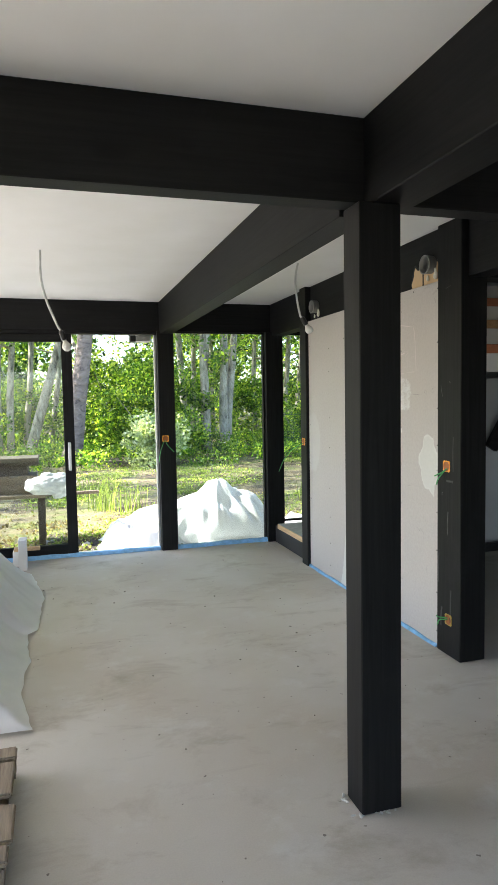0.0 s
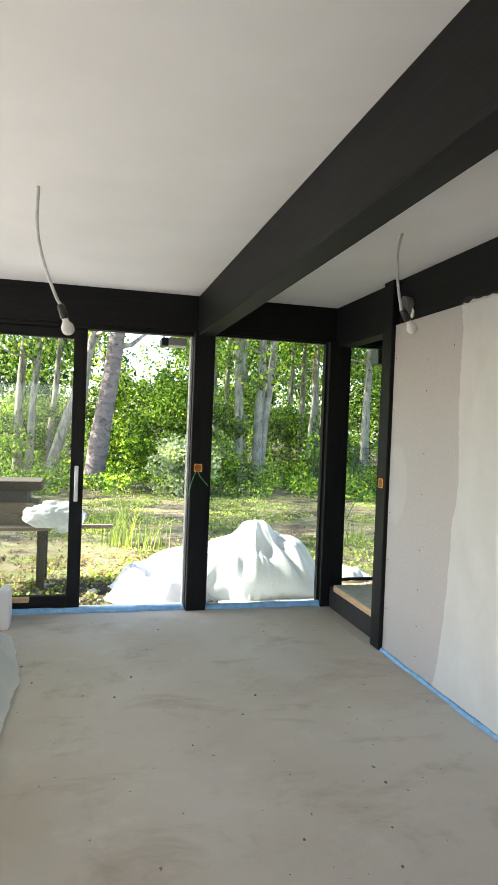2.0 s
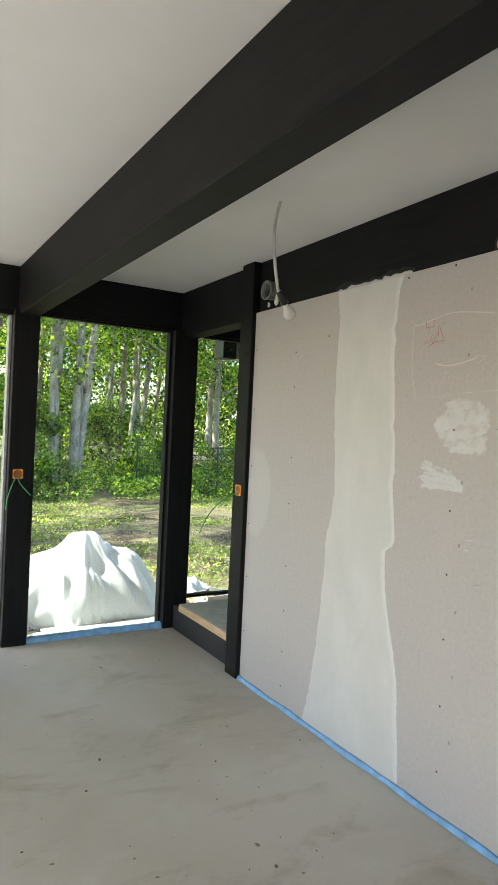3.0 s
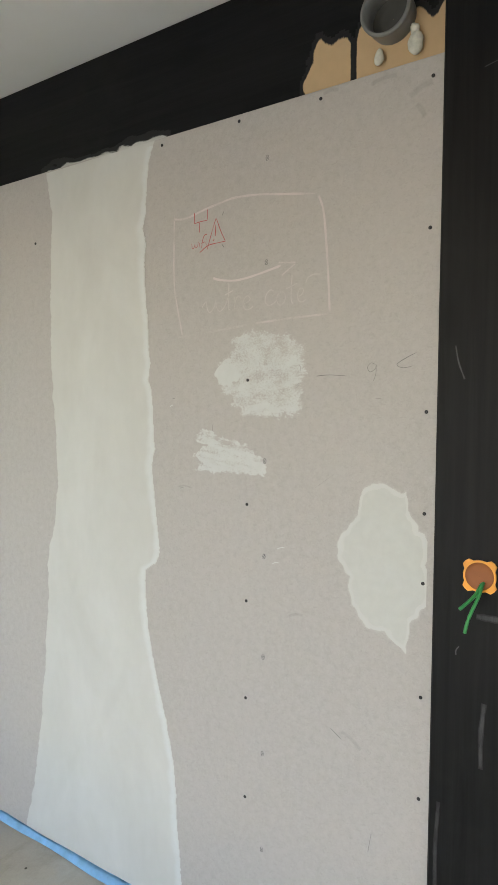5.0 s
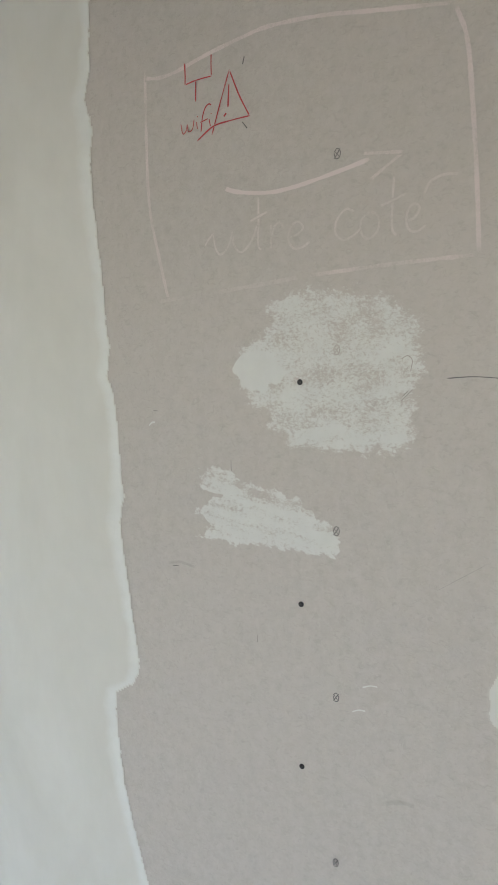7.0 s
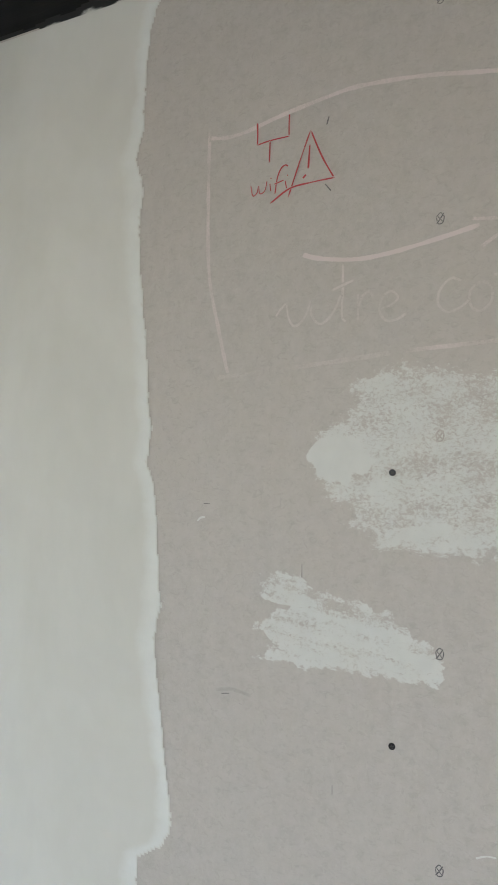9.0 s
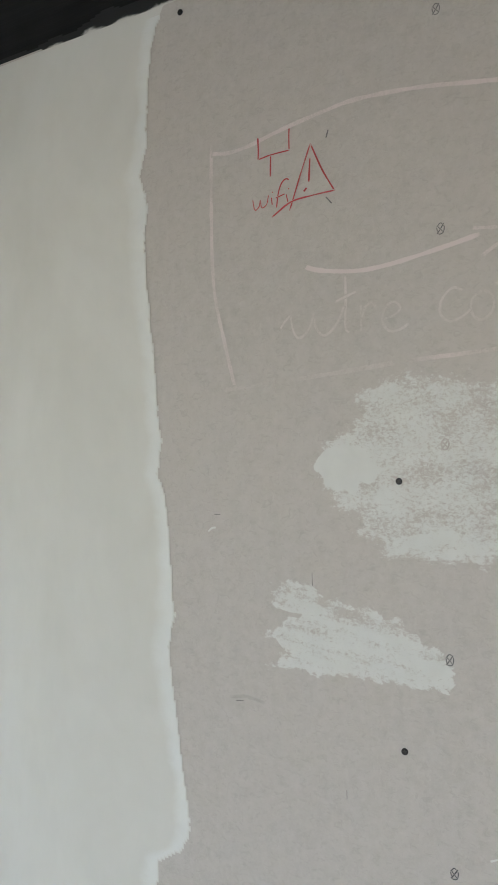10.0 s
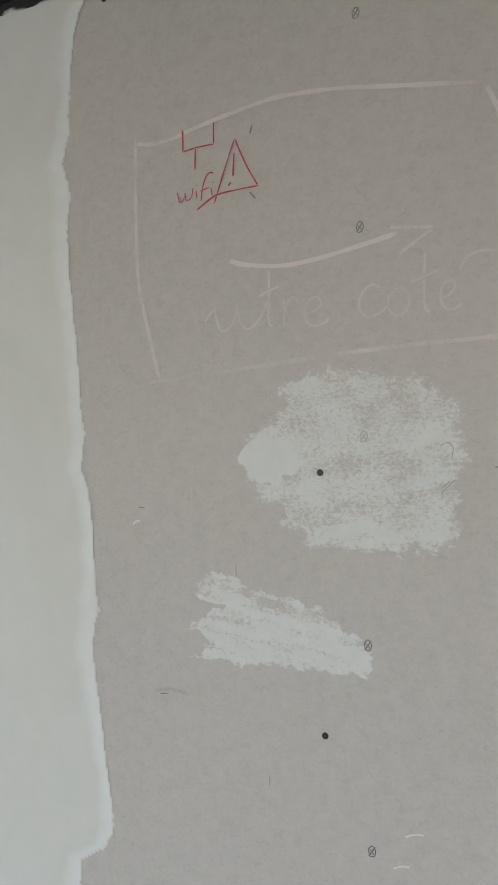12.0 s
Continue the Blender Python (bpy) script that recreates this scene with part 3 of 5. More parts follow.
def glade(p):
    """A narrow clearing runs through the wood, with open sky above the low shrubs."""
    side = np.abs(p[:, 0] - 0.09 * p[:, 1]) - 0.037 * p[:, 1]
    ragged = 0.5 * np.sin(p[:, 2] * 1.9 + p[:, 1]) + 0.35 * np.sin(p[:, 2] * 5.3)
    return p[~((p[:, 2] > 1.3 + 0.058 * p[:, 1]) & (side + ragged < 0))]


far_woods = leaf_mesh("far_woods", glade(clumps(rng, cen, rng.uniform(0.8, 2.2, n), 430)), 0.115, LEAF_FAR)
tagged(far_woods, "dense green woodland foliage in the distance", "woods", kind="stuff")
n = 170
cen = np.stack([rng.uniform(-22, 60, n), rng.uniform(50, 64, n), rng.uniform(0.2, 13, n)], 1)
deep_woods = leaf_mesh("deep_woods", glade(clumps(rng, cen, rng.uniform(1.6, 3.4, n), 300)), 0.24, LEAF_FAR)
tagged(deep_woods, "hazy green woodland canopy far behind", "woods", kind="stuff")
n = 1050
cen = np.stack([rng.uniform(-8, 22, n), 14.5 + 9 * rng.uniform(0, 1, n) ** 0.8, rng.uniform(-0.1, 0.35, n)], 1)
low = leaf_mesh("undergrowth", clumps(rng, cen, rng.uniform(0.2, 0.5, n), 75, 0.6), 0.042, LEAF)
tagged(low, "low leafy green undergrowth at the wood's edge", "undergrowth", kind="stuff")
cen = np.stack([rng.uniform(-3, 9, 2600), rng.uniform(6.5, 16, 2600), np.zeros(2600)], 1)
keep = [c for c in cen if noise.noise(Vector((c[0] * 0.5, c[1] * 0.5, 7))) > 0.0]
pos = np.array([(c[0] + dx, c[1] + dy, ground_z(c[0], c[1]) + 0.03) for c in keep for dx, dy in rng.normal(size=(16, 2)) * 0.14])
lit = leaf_mesh("ground_leaves", pos, 0.024, GRASS, up=1.5)
tagged(lit, "yellowish moss tufts and small ground plants", "ground plants", kind="stuff")


DEAD_LEAF = leaf_mat("dry_leaves", (0.10, 0.06, 0.03), (0.22, 0.15, 0.08), (0.42, 0.34, 0.22))
pos = np.stack([rng.uniform(-2.5, 9, 9000), 6.0 + 11 * rng.uniform(0, 1, 9000) ** 1.3, np.zeros(9000)], 1)
pos[:, 2] = [ground_z(x, y) + 0.012 for x, y, _ in pos]
dry = leaf_mesh("leaf_litter", pos, 0.02, DEAD_LEAF, up=4.0)
pos = np.stack([rng.uniform(-2.2, 1.2, 3800), rng.uniform(5.95, 8.6, 3800), np.zeros(3800)], 1)
pos = np.array([p for p in pos if noise.noise(Vector((p[0] * 1.6, p[1] * 1.6, 21))) > -0.12])
pos[:, 2] = [ground_z(x, y) + 0.016 for x, y, _ in pos]
near = leaf_mesh("leaf_litter", pos, 0.024, DEAD_LEAF, up=3.0)
tagged(near, "brown dead leaves and twigs lying by the doorway", "leaf litter", kind="stuff")
tagged(dry, "dry brown leaf litter on bare earth", "leaf litter", kind="stuff")


def tuft(x, y, h, n, seed):
    rng = np.random.default_rng(seed)
    bm = bmesh.new()
    for _ in range(n):
        a, l, t = rng.uniform(0, 2 * math.pi), h * rng.uniform(0.5, 1.1), rng.uniform(0.15, 0.6)
        bx, by = rng.normal(0, 0.14, 2)
        w = 0.006
        s = Vector((-math.sin(a), math.cos(a), 0)) * w
        prev = None
        for k in range(5):
            u = k / 4
            p = Vector((bx + math.cos(a) * t * l * u * u, by + math.sin(a) * t * l * u * u, l * (u - 0.25 * t * u * u)))
            cur = (bm.verts.new(p - s * (1 - u * 0.9)), bm.verts.new(p + s * (1 - u * 0.9)))
            if prev:
                bm.faces.new((prev[0], prev[1], cur[1], cur[0]))
            prev = cur
    ob = link_mesh("grass_tuft", bm, GRASS)
    ob.location = (x, y, ground_z(x, y))
    tagged(ob, "tall tuft of long yellow-green grass", "grass tuft", "grass tufts")


tuft(0.55, 9.3, 0.78, 80, 1)
tuft(0.2, 10.6, 0.6, 40, 2)
tuft(0.85, 9.0, 0.5, 40, 3)
tuft(3.9, 9.5, 0.4, 30, 4)
tuft(-0.6, 11.0, 0.6, 60, 5)


# wire fence behind the trees
fence = empty("wire_fence", (9, 16.5, -0.15))
tagged(fence, "thin dark green wire mesh fence in the wood", "fence")
fence.location = (0, 0, 0)
fx = [5.9 + 1.1 * i for i in range(9)]
FENCE = simple("green_coated_wire", (0.02, 0.05, 0.04), 0.5)
for i, x in enumerate(fx):
    part("post", rod(bmesh.new(), [(x, 16.8 - 0.09 * i, -0.25), (x, 16.8 - 0.09 * i, 1.10)], 0.022, 8), FENCE, fence)
bm = bmesh.new()
for k in range(8):
    z = -0.1 + k * 0.167
    rod(bm, [(fx[0], 16.8, z), (fx[-1], 16.08, z)], 0.009 if k == 7 else 0.004, 4, False)
for k in range(140):
    x = fx[0] + (fx[-1] - fx[0]) * k / 139
    rod(bm, [(x, 16.8 - 0.72 * k / 139, -0.12), (x, 16.8 - 0.72 * k / 139, 1.07)], 0.0025, 4, False)
part("wire_mesh", bm, FENCE, fence)


# plastic sheeting heaped outside
def ridged(x, y, s, k):
    return 1.06 - math.sqrt(noise.noise(Vector((x * s, y * s, k))) ** 2 + 0.003) * 2


def mound(name, cx, cy, rx, ry, rim_k, lift, rings, spokes, label, category, base=None, smooth=True):
    """A draped sheet: rings about a middle, its hem wavering, lying down to the ground at the rim."""
    bm = bmesh.new()
    prev = None
    base = base or ground_z
    mid = bm.verts.new((cx, cy, base(cx, cy) + lift(cx, cy)))
    for i in range(1, rings + 1):
        u = i / rings
        cur = []
        for k in range(spokes):
            a = 2 * math.pi * k / spokes
            c, s_ = math.cos(a), math.sin(a)
            w = 1 + 0.28 * noise.noise(Vector((c * 1.7, s_ * 1.7, rim_k))) + 0.10 * noise.noise(Vector((c * 6, s_ * 6, rim_k + 3)))
            x, y = cx + rx * c * u * w, cy + ry * s_ * u * w
            t = min(1.0, (1 - u) * 2.6)
            e = t * t * (3 - 2 * t)
            cur.append(bm.verts.new((x, y, base(x, y) + 0.012 + lift(x, y) * e + 0.012 * (1 - e) * (1 + noise.noise(Vector((x * 14, y * 14, 2)))))))
        for k in range(spokes):
            q = (k + 1) % spokes
            if prev:
                bm.faces.new((prev[k], cur[k], cur[q], prev[q]))
            else:
                bm.faces.new((mid, cur[k], cur[q]))
        prev = cur
    return tagged(link_mesh(name, bm, PLASTIC, smooth), label, category)


def bulge(x, y, cx, cy, rx, ry, h):
    """A rounded, steep-sided swell."""
    r = abs((x - cx) / rx) ** 2.4 + abs((y - cy) / ry) ** 2.4
    return h * math.sqrt(max(0.0, 1 - r)) if r < 1 else 0.0


def heap(x, y):
    """Sheeting thrown over bulky waste: a rounded bag with one high knuckle and a low tail, soft folds falling from the top."""
    sx, sy = 0.07 * noise.noise(Vector((x * 2.1, y * 2.1, 2))), 0.07 * noise.noise(Vector((x * 2.1, y * 2.1, 9)))
    x, y = x + sx, y + sy
    swells = (bulge(x, y, 1.76, 6.95, 0.72, 0.56, 0.50), bulge(x, y, 1.66, 6.93, 0.25, 0.36, 0.67), bulge(x, y, 1.10, 6.95, 0.80, 0.50, 0.35), bulge(x, y, 2.22, 6.80, 0.24, 0.3, 0.42))
    body = math.log(sum(math.exp(18 * q) for q in swells) - 3) / 18
    dx, dy = x - 1.62, y - 7.0
    r, a = math.hypot(dx, dy), math.atan2(dy, dx)
    fan = noise.noise(Vector((math.cos(a) * 2.8, math.sin(a) * 2.8, r * 1.4 + 3)))
    fine = noise.noise(Vector((math.cos(a) * 7, math.sin(a) * 7, r * 2.5 + 8)))
    fold = 0.30 * min(0.4, r) * (0.35 - math.sqrt(fan * fan + 0.002)) + 0.15 * min(0.4, r) * (0.3 - math.sqrt(fine * fine + 0.002))
    crumple = 0.05 * noise.noise(Vector((x * 5, y * 5, body * 6))) + 0.03 * ridged(x + 0.6 * y, y - 0.5 * x, 3.3, 4) - 0.02
    return max(0.0, body + (fold + crumple) * min(1.0, body * 3.5))


mound("plastic_sheeting", 1.5, 6.95, 1.12, 0.95, 1, heap, 120, 320, "heap of crumpled milky white plastic sheeting on the ground", "plastic sheeting")
mound("plastic_sheeting", 0.72, 6.75, 0.50, 0.62, 12, lambda x, y: 0.22 * (0.4 + 0.6 * ridged(x, y, 1.7, 3)) + 0.05 * ridged(x, y, 6, 5), 40, 90, "loose edge of milky plastic sheeting by the doorway", "plastic sheeting")
mound("plastic_scrap", 2.85, 7.35, 0.30, 0.24, 15, lambda x, y: 0.10 * ridged(x, y, 3.5, 3) + 0.03 * ridged(x, y, 9, 1), 24, 60, "crumpled white plastic scrap on the ground", "plastic sheeting")
for k, (x, y, a, l) in enumerate([(2.95, 6.75, 20, 0.5), (3.2, 6.9, -35, 0.45), (2.7, 6.6, 65, 0.35), (3.35, 6.65, 10, 0.5)]):
    bm = slab(-l / 2, l / 2, -0.06, 0.06, 0, 0.012, 0.002)
    slab(-l / 2, l / 2, -0.064, -0.05, 0.0125, 0.05, 0.001, bm)
    ob = link_mesh("metal_offcut", bm, GREY_METAL)
    ob.matrix_world = pose(x, y, ground_z(x, y) + 0.02 + 0.01 * k, 0, 4, a)
    tagged(ob, "bent galvanised metal profile offcut on the ground", "metal offcut", "metal offcuts by the house")
rng = np.random.default_rng(77)
for k in range(60):
    x, y = rng.uniform(-1.3, 0.9), 5.98 + 1.3 * rng.uniform(0, 1) ** 1.5
    bm = bmesh.new()
    bmesh.ops.create_icosphere(bm, subdivisions=2, radius=rng.uniform(0.012, 0.055))
    for v in bm.verts:
        v.co *= 1 + 0.4 * noise.noise(v.co * 20 + Vector((k, 0, 0)))
        v.co.z *= 0.6
    ob = link_mesh("rubble_stone", bm, simple("rubble", (0.46, 0.43, 0.39), 0.9, vary=0.4) if k == 0 else bpy.data.materials["rubble"])
    ob.location = (x, y, ground_z(x, y) + 0.01)
    tagged(ob, "grey rubble stone on bare earth", "stone", "rubble by the doorway")

# garden trestle with wrapped boards, seen through the sliding door
trestle = empty("trestle_table", (-0.75, 7.3, -0.14))
tagged(trestle, "weathered wooden trestle carrying boards, standing outside", "table")
for x in (-0.33, 0.37):
    for y in (-0.25, 0.20):
        part("leg", slab(x - 0.04, x + 0.035, y - 0.03, y + 0.03, 0, 0.58, 0.004), DARK_WOOD, trestle)
part("tabletop", slab(-0.45, 0.43, -0.32, 0.32, 0.581, 0.62, 0.004), OLD_WOOD, trestle)
part("brace", slab(0.41, 1.05, 0.15, 0.19, 0.53, 0.57, 0.003), OLD_WOOD, trestle)
for k, (x1, h, mt) in enumerate([(0.30, 0.11, OLD_WOOD), (0.36, 0.10, OLD_WOOD), (0.26, 0.11, DARK_WOOD), (0.38, 0.09, DARK_WOOD)]):
    ob = link_mesh("stacked_board", slab(-0.42, x1, -0.22, 0.22, 0, h, 0.004), mt)
    ob.location = (-0.78, 7.32, 0.482 + (0, 0.112, 0.214, 0.326)[k])
    tagged(ob, "thick weathered board stacked on the trestle", "board", "boards on the trestle")
bm = bmesh.new()
bmesh.ops.create_icosphere(bm, subdivisions=5, radius=1)
for v in bm.verts:
    d = v.co.copy()
    q = 1 + 0.22 * noise.noise(d * 2.2) + 0.12 * (1 - 2 * abs(noise.noise(d * 4.1))) + 0.02 * noise.noise(d * 6)
    v.co = Vector((-0.27 + 0.25 * d.x * q, 6.98 + 0.12 * d.y * q, max(0.484, 0.585 + 0.125 * d.z * q) if d.x < 0.1 else 0.575 + 0.14 * d.z * q))
tagged(link_mesh("plastic_wrap", bm, PLASTIC, True), "crumpled clear plastic wrap lying on the trestle", "plastic wrap")

# lamp boxes under the eave
def eave_box(x, y, z, label, w=0.22, h=0.16, plate=(-0.04, -0.002)):
    e = empty("wall_box", (x, y, z))
    tagged(e, label, "lamp box", "boxes under the eave")
    part("housing", slab(0, w, -0.08, 0.08, 0, h, 0.006), SOCKET, e)
    part("side_plate", slab(plate[0], plate[1], -0.085, 0.085, 0.005, h + 0.005, 0.003), GREY_METAL, e)
    part("hanger", slab(w * 0.35, w * 0.55, -0.02, 0.02, h + 0.001, CEIL - z - 0.001), GREY_METAL, e)


eave_box(2.62, 6.3, 2.13, "dark square lamp box with a grey plate", 0.13, 0.17, (0.132, 0.25))
eave_box(0.60, 6.3, 2.165, "small dark lamp box with a pale bracket", 0.06, 0.07, (0.062, 0.22))


# bench board in the alcove
bench = empty("bench_board", (2.0, 5.2, 0.0))
tagged(bench, "grey board with bare edge laid as a window bench", "bench")
part("board", slab(0.005, 1.3, -0.43, 0.36, 0.175, 0.226, 0.003), BENCH_TOP, bench)
part("bare_edge", slab(-0.002, 0.004, -0.428, 0.358, 0.176, 0.225, 0.001), RAW_WOOD, bench, "bare yellowish wood edge")
# Added near-black panel fills the gap, standing in for shade below the board.
part("shade_panel", slab(0.035, 0.06, -0.42, 0.53, 0.0005, 0.174), NEAR_BLACK, bench, "near-black panel in place of shade under the bench")


# ---- the plasterboard wall's marks ----
LAYER = [0]


def ribbon(name, pts, width, material, cover=0.7, label="", x=WALL_X - 0.0007, smooth=True):
    """A drawn line on the wall, through (y, z) points, each a hair above the last."""
    LAYER[0] += 1
    x -= LAYER[0] % 60 * 0.00002
    line = curve_pts([(0, y, z) for y, z in pts], 7) if smooth and len(pts) > 2 else [Vector((0, y, z)) for y, z in pts]
    if len(line) == 2:
        line = [line[0].lerp(line[1], k / 12) for k in range(13)]
    verts, cov, faces = [], [], []
    for i, p in enumerate(line):
        d = (line[min(i + 1, len(line) - 1)] - line[max(i - 1, 0)]).normalized()
        s = Vector((0, -d.z, d.y))
        w = width * (0.85 + 0.3 * noise.noise(p * 60))
        press = cover - 0.04 + 0.14 * noise.noise(p * 25 + Vector((3, 0, 0)))
        end = 0.6 if i in (0, len(line) - 1) else 1.0
        for k, c in ((-0.9, 0.10), (-0.4, 1.0), (0.4, 1.0), (0.9, 0.10)):
            verts.append((x - i * 0.0000025, p.y + s.y * w * k * 0.6, p.z + s.z * w * k * 0.6))
            cov.append(press * c * end)
    for i in range(len(line) - 1):
        for k in range(3):
            faces.append((4 * i + k, 4 * i + k + 1, 4 * i + k + 5, 4 * i + k + 4))
    me = bpy.data.meshes.new(name)
    me.from_pydata(verts, [], faces)
    me.attributes.new("cover", "FLOAT", "POINT").data.foreach_set("value", cov)
    me.materials.append(material)
    ob = new(name, me)
    ob.parent = wall_east
    if label:
        ob["label"] = label
    return ob


def coat(name, y0, y1, z0, z1, n, m, cover, material, label, x=WALL_X - 0.0005, parent=None):
    """A thin coat on the wall whose density is given by cover(y, z)."""
    verts, cov, faces = [], [], []
    for j in range(m + 1):
        for i in range(n + 1):
            y, z = y0 + (y1 - y0) * i / n, z0 + (z1 - z0) * j / m
            verts.append((x, y, z))
            cov.append(cover(y, z))
    for j in range(m):
        for i in range(n):
            a = j * (n + 1) + i
            if max(cov[a], cov[a + 1], cov[a + n + 1], cov[a + n + 2]) > 0.05:
                faces.append((a, a + 1, a + n + 2, a + n + 1))
    me = bpy.data.meshes.new(name)
    me.from_pydata(verts, [], faces)
    me.attributes.new("cover", "FLOAT", "POINT").data.foreach_set("value", cov)
    me.materials.append(material)
    ob = new(name, me)
    ob.parent = parent or wall_east
    ob["label"] = label
    return ob


RIGHT_EDGE = [(0.0, 3.282), (0.26, 3.305), (0.44, 3.318), (0.58, 3.352), (0.69, 3.386), (0.83, 3.420), (0.965, 3.430), (1.001, 3.427), (1.024, 3.388), (1.056, 3.376), (1.11, 3.380),
              (1.20, 3.391), (1.304, 3.404), (1.353, 3.392), (1.455, 3.400), (1.519, 3.406), (1.551, 3.419), (1.591, 3.410), (1.647, 3.415), (1.777, 3.427), (1.884, 3.433), (1.932, 3.427),
              (1.976, 3.440), (2.021, 3.425), (2.094, 3.422), (2.158, 3.417), (2.198, 3.402), (2.215, 3.392)]
LEFT_EDGE = [(0.0, 4.0), (0.18, 3.95), (0.45, 3.904), (0.77, 3.873), (1.02, 3.86), (1.10, 3.83), (1.23, 3.815), (1.69, 3.848), (2.09, 3.836), (2.2, 3.86)]


def wave(z, k, amp):
    return amp * (0.8 * noise.noise(Vector((z * 9, k, 0))) + 0.6 * noise.noise(Vector((z * 31, k, 4))) + 0.5 * noise.noise(Vector((z * 110, k, 8))))


bm = bmesh.new()
rows = []
for j in range(421):
    z = 0.02 + 2.195 * j / 420
    a, c = table(z, RIGHT_EDGE) + wave(z, 1, 0.0045), table(z, LEFT_EDGE) + wave(z, 7, 0.008)
    zz = min(z, 2.212)
    rows.append([bm.verts.new(p) for p in ((WALL_X + 0.0001, a, zz), (WALL_X - 0.0003, a + 0.02, zz), (WALL_X - 0.0006, a + 0.12, zz), (WALL_X - 0.0013, (a + c) / 2, zz),
                                           (WALL_X - 0.0009, c - 0.10, zz), (WALL_X - 0.0004, c - 0.004, zz), (WALL_X + 0.0001, c, zz))])
for a, c in zip(rows, rows[1:]):
    for k in range(6):
        bm.faces.new((a[k], c[k], c[k + 1], a[k + 1]))
part("joint_compound", bm, COMPOUND, wall_east, "off-white joint compound with a ragged edge", True)

EDGE_COAT = brushed("pale_compound_rim", (0.65, 0.665, 0.645), 45, (1, 1, 0.8), 0.4, base=compound_color)


def rim(y, z):
    d = y - table(z, RIGHT_EDGE) - wave(z, 1, 0.0045) - 0.009
    w = 0.024 + 0.022 * noise.noise(Vector((z * 5, 2, 2))) + 0.008 * noise.noise(Vector((z * 21, 5, 2)))
    return 0.0 if d < -0.004 else max(0.0, 1.0 * (1 - max(0.0, d / max(w, 0.008)) ** 1.5))


coat("compound_rim", 3.27, 3.53, 0.03, 2.20, 90, 560, rim, EDGE_COAT, "paler feathered rim of the compound", WALL_X - 0.0008)


def blob(y, z, cy, cz, rows, rag, fine, k):
    """Distance inside a ragged outline whose reach is given by angle, in metres; positive inside."""
    dy, dz = y - cy, z - cz
    a = math.atan2(dz, -dy)
    reach = table(a, rows) + 0.010 + rag * noise.noise(Vector((y * 38, z * 60, k))) + fine * noise.noise(Vector((y * 130, z * 190, k + 5)))
    return reach - math.hypot(dy, dz)


SQUARE = [(-3.15, 0.160), (-2.95, 0.152), (-2.75, 0.126), (-2.45, 0.122), (-2.15, 0.114), (-1.8, 0.103), (-1.4, 0.100), (-1.05, 0.112), (-0.82, 0.132), (-0.5, 0.112), (0.0, 0.104), (0.35, 0.108),
          (0.56, 0.125), (0.75, 0.112), (1.05, 0.112), (1.6, 0.104), (2.1, 0.122), (2.36, 0.140), (2.55, 0.124), (2.75, 0.118), (2.92, 0.150), (3.15, 0.160)]


def dab_square(y, z):
    """Dense along the foot and the rounded end, combed thin towards the top."""
    d = blob(y, z, 3.021, 1.553, SQUARE, 0.012, 0.010, 1)
    body = min(1.0, 0.72 + d / 0.06) if d > -0.004 else 0.0
    foot = max(0.0, min(1.0, (1.508 - z + 0.025 * noise.noise(Vector((y * 22, z * 22, 4)))) / 0.03))
    streak = noise.noise(Vector((y * 14, z * 60 + y * 12, 3)))
    thin = 0.525 + 0.05 * streak + 0.06 * noise.noise(Vector((y * 30, z * 30, 5)))
    tip = 1 - ((y - 3.144) / 0.045) ** 2 - ((z - 1.556) / 0.035) ** 2 + 0.4 * noise.noise(Vector((y * 60, z * 60, 8)))
    return max(0.0, body * max(thin, foot * (0.585 + 0.08 * streak)), min(0.68, 1.6 * tip) if d > -0.008 else 0.0)


coat("filler_patch", 2.89, 3.20, 1.43, 1.68, 170, 140, dab_square, FILLER, "dry-brushed white filler patch over screws")

DAB_TOP = [(3.005, 1.325), (3.018, 1.350), (3.055, 1.366), (3.065, 1.382), (3.13, 1.401), (3.17, 1.402), (3.182, 1.414), (3.212, 1.428), (3.255, 1.412), (3.275, 1.392)]
DAB_END = [(1.285, 3.255), (1.30, 3.268), (1.315, 3.252), (1.322, 3.240), (1.335, 3.262), (1.345, 3.270), (1.355, 3.245), (1.370, 3.228), (1.378, 3.262), (1.395, 3.268), (1.41, 3.258)]


def dab_slant(y, z):
    """Three ragged tongues that run together: solid below, a crumbled streak between, loose flakes on top."""
    e = 0.011 * noise.noise(Vector((y * 55, z * 70, 2))) + 0.007 * noise.noise(Vector((y * 160, z * 190, 6)))
    top, bot, end = table(y, DAB_TOP) + 0.007, 1.288 + 0.004 * noise.noise(Vector((y * 30, 1, 1))), table(z, DAB_END)
    d = max(0.0, min(1.0, (top - z + e) / 0.024, (z - bot + 0.6 * e) / 0.012, (y - 3.010 + 0.22 * (z - 1.30) + e) / 0.020, (end - y + 1.4 * e + 0.004) / 0.022))
    streak = noise.noise(Vector((y * 12, z * 110 - y * 22, 3)))
    loose = max(0.0, min(1.0, (z - (1.362 + 0.10 * (y - 3.15))) / 0.010))
    return max(0.0, d * (0.565 + 0.11 * streak - loose * (0.07 + 0.16 * noise.noise(Vector((y * 50, z * 50, 9))))))


coat("filler_patch", 2.995, 3.295, 1.275, 1.455, 170, 110, dab_slant, FILLER, "slanting white filler smear with ragged end")

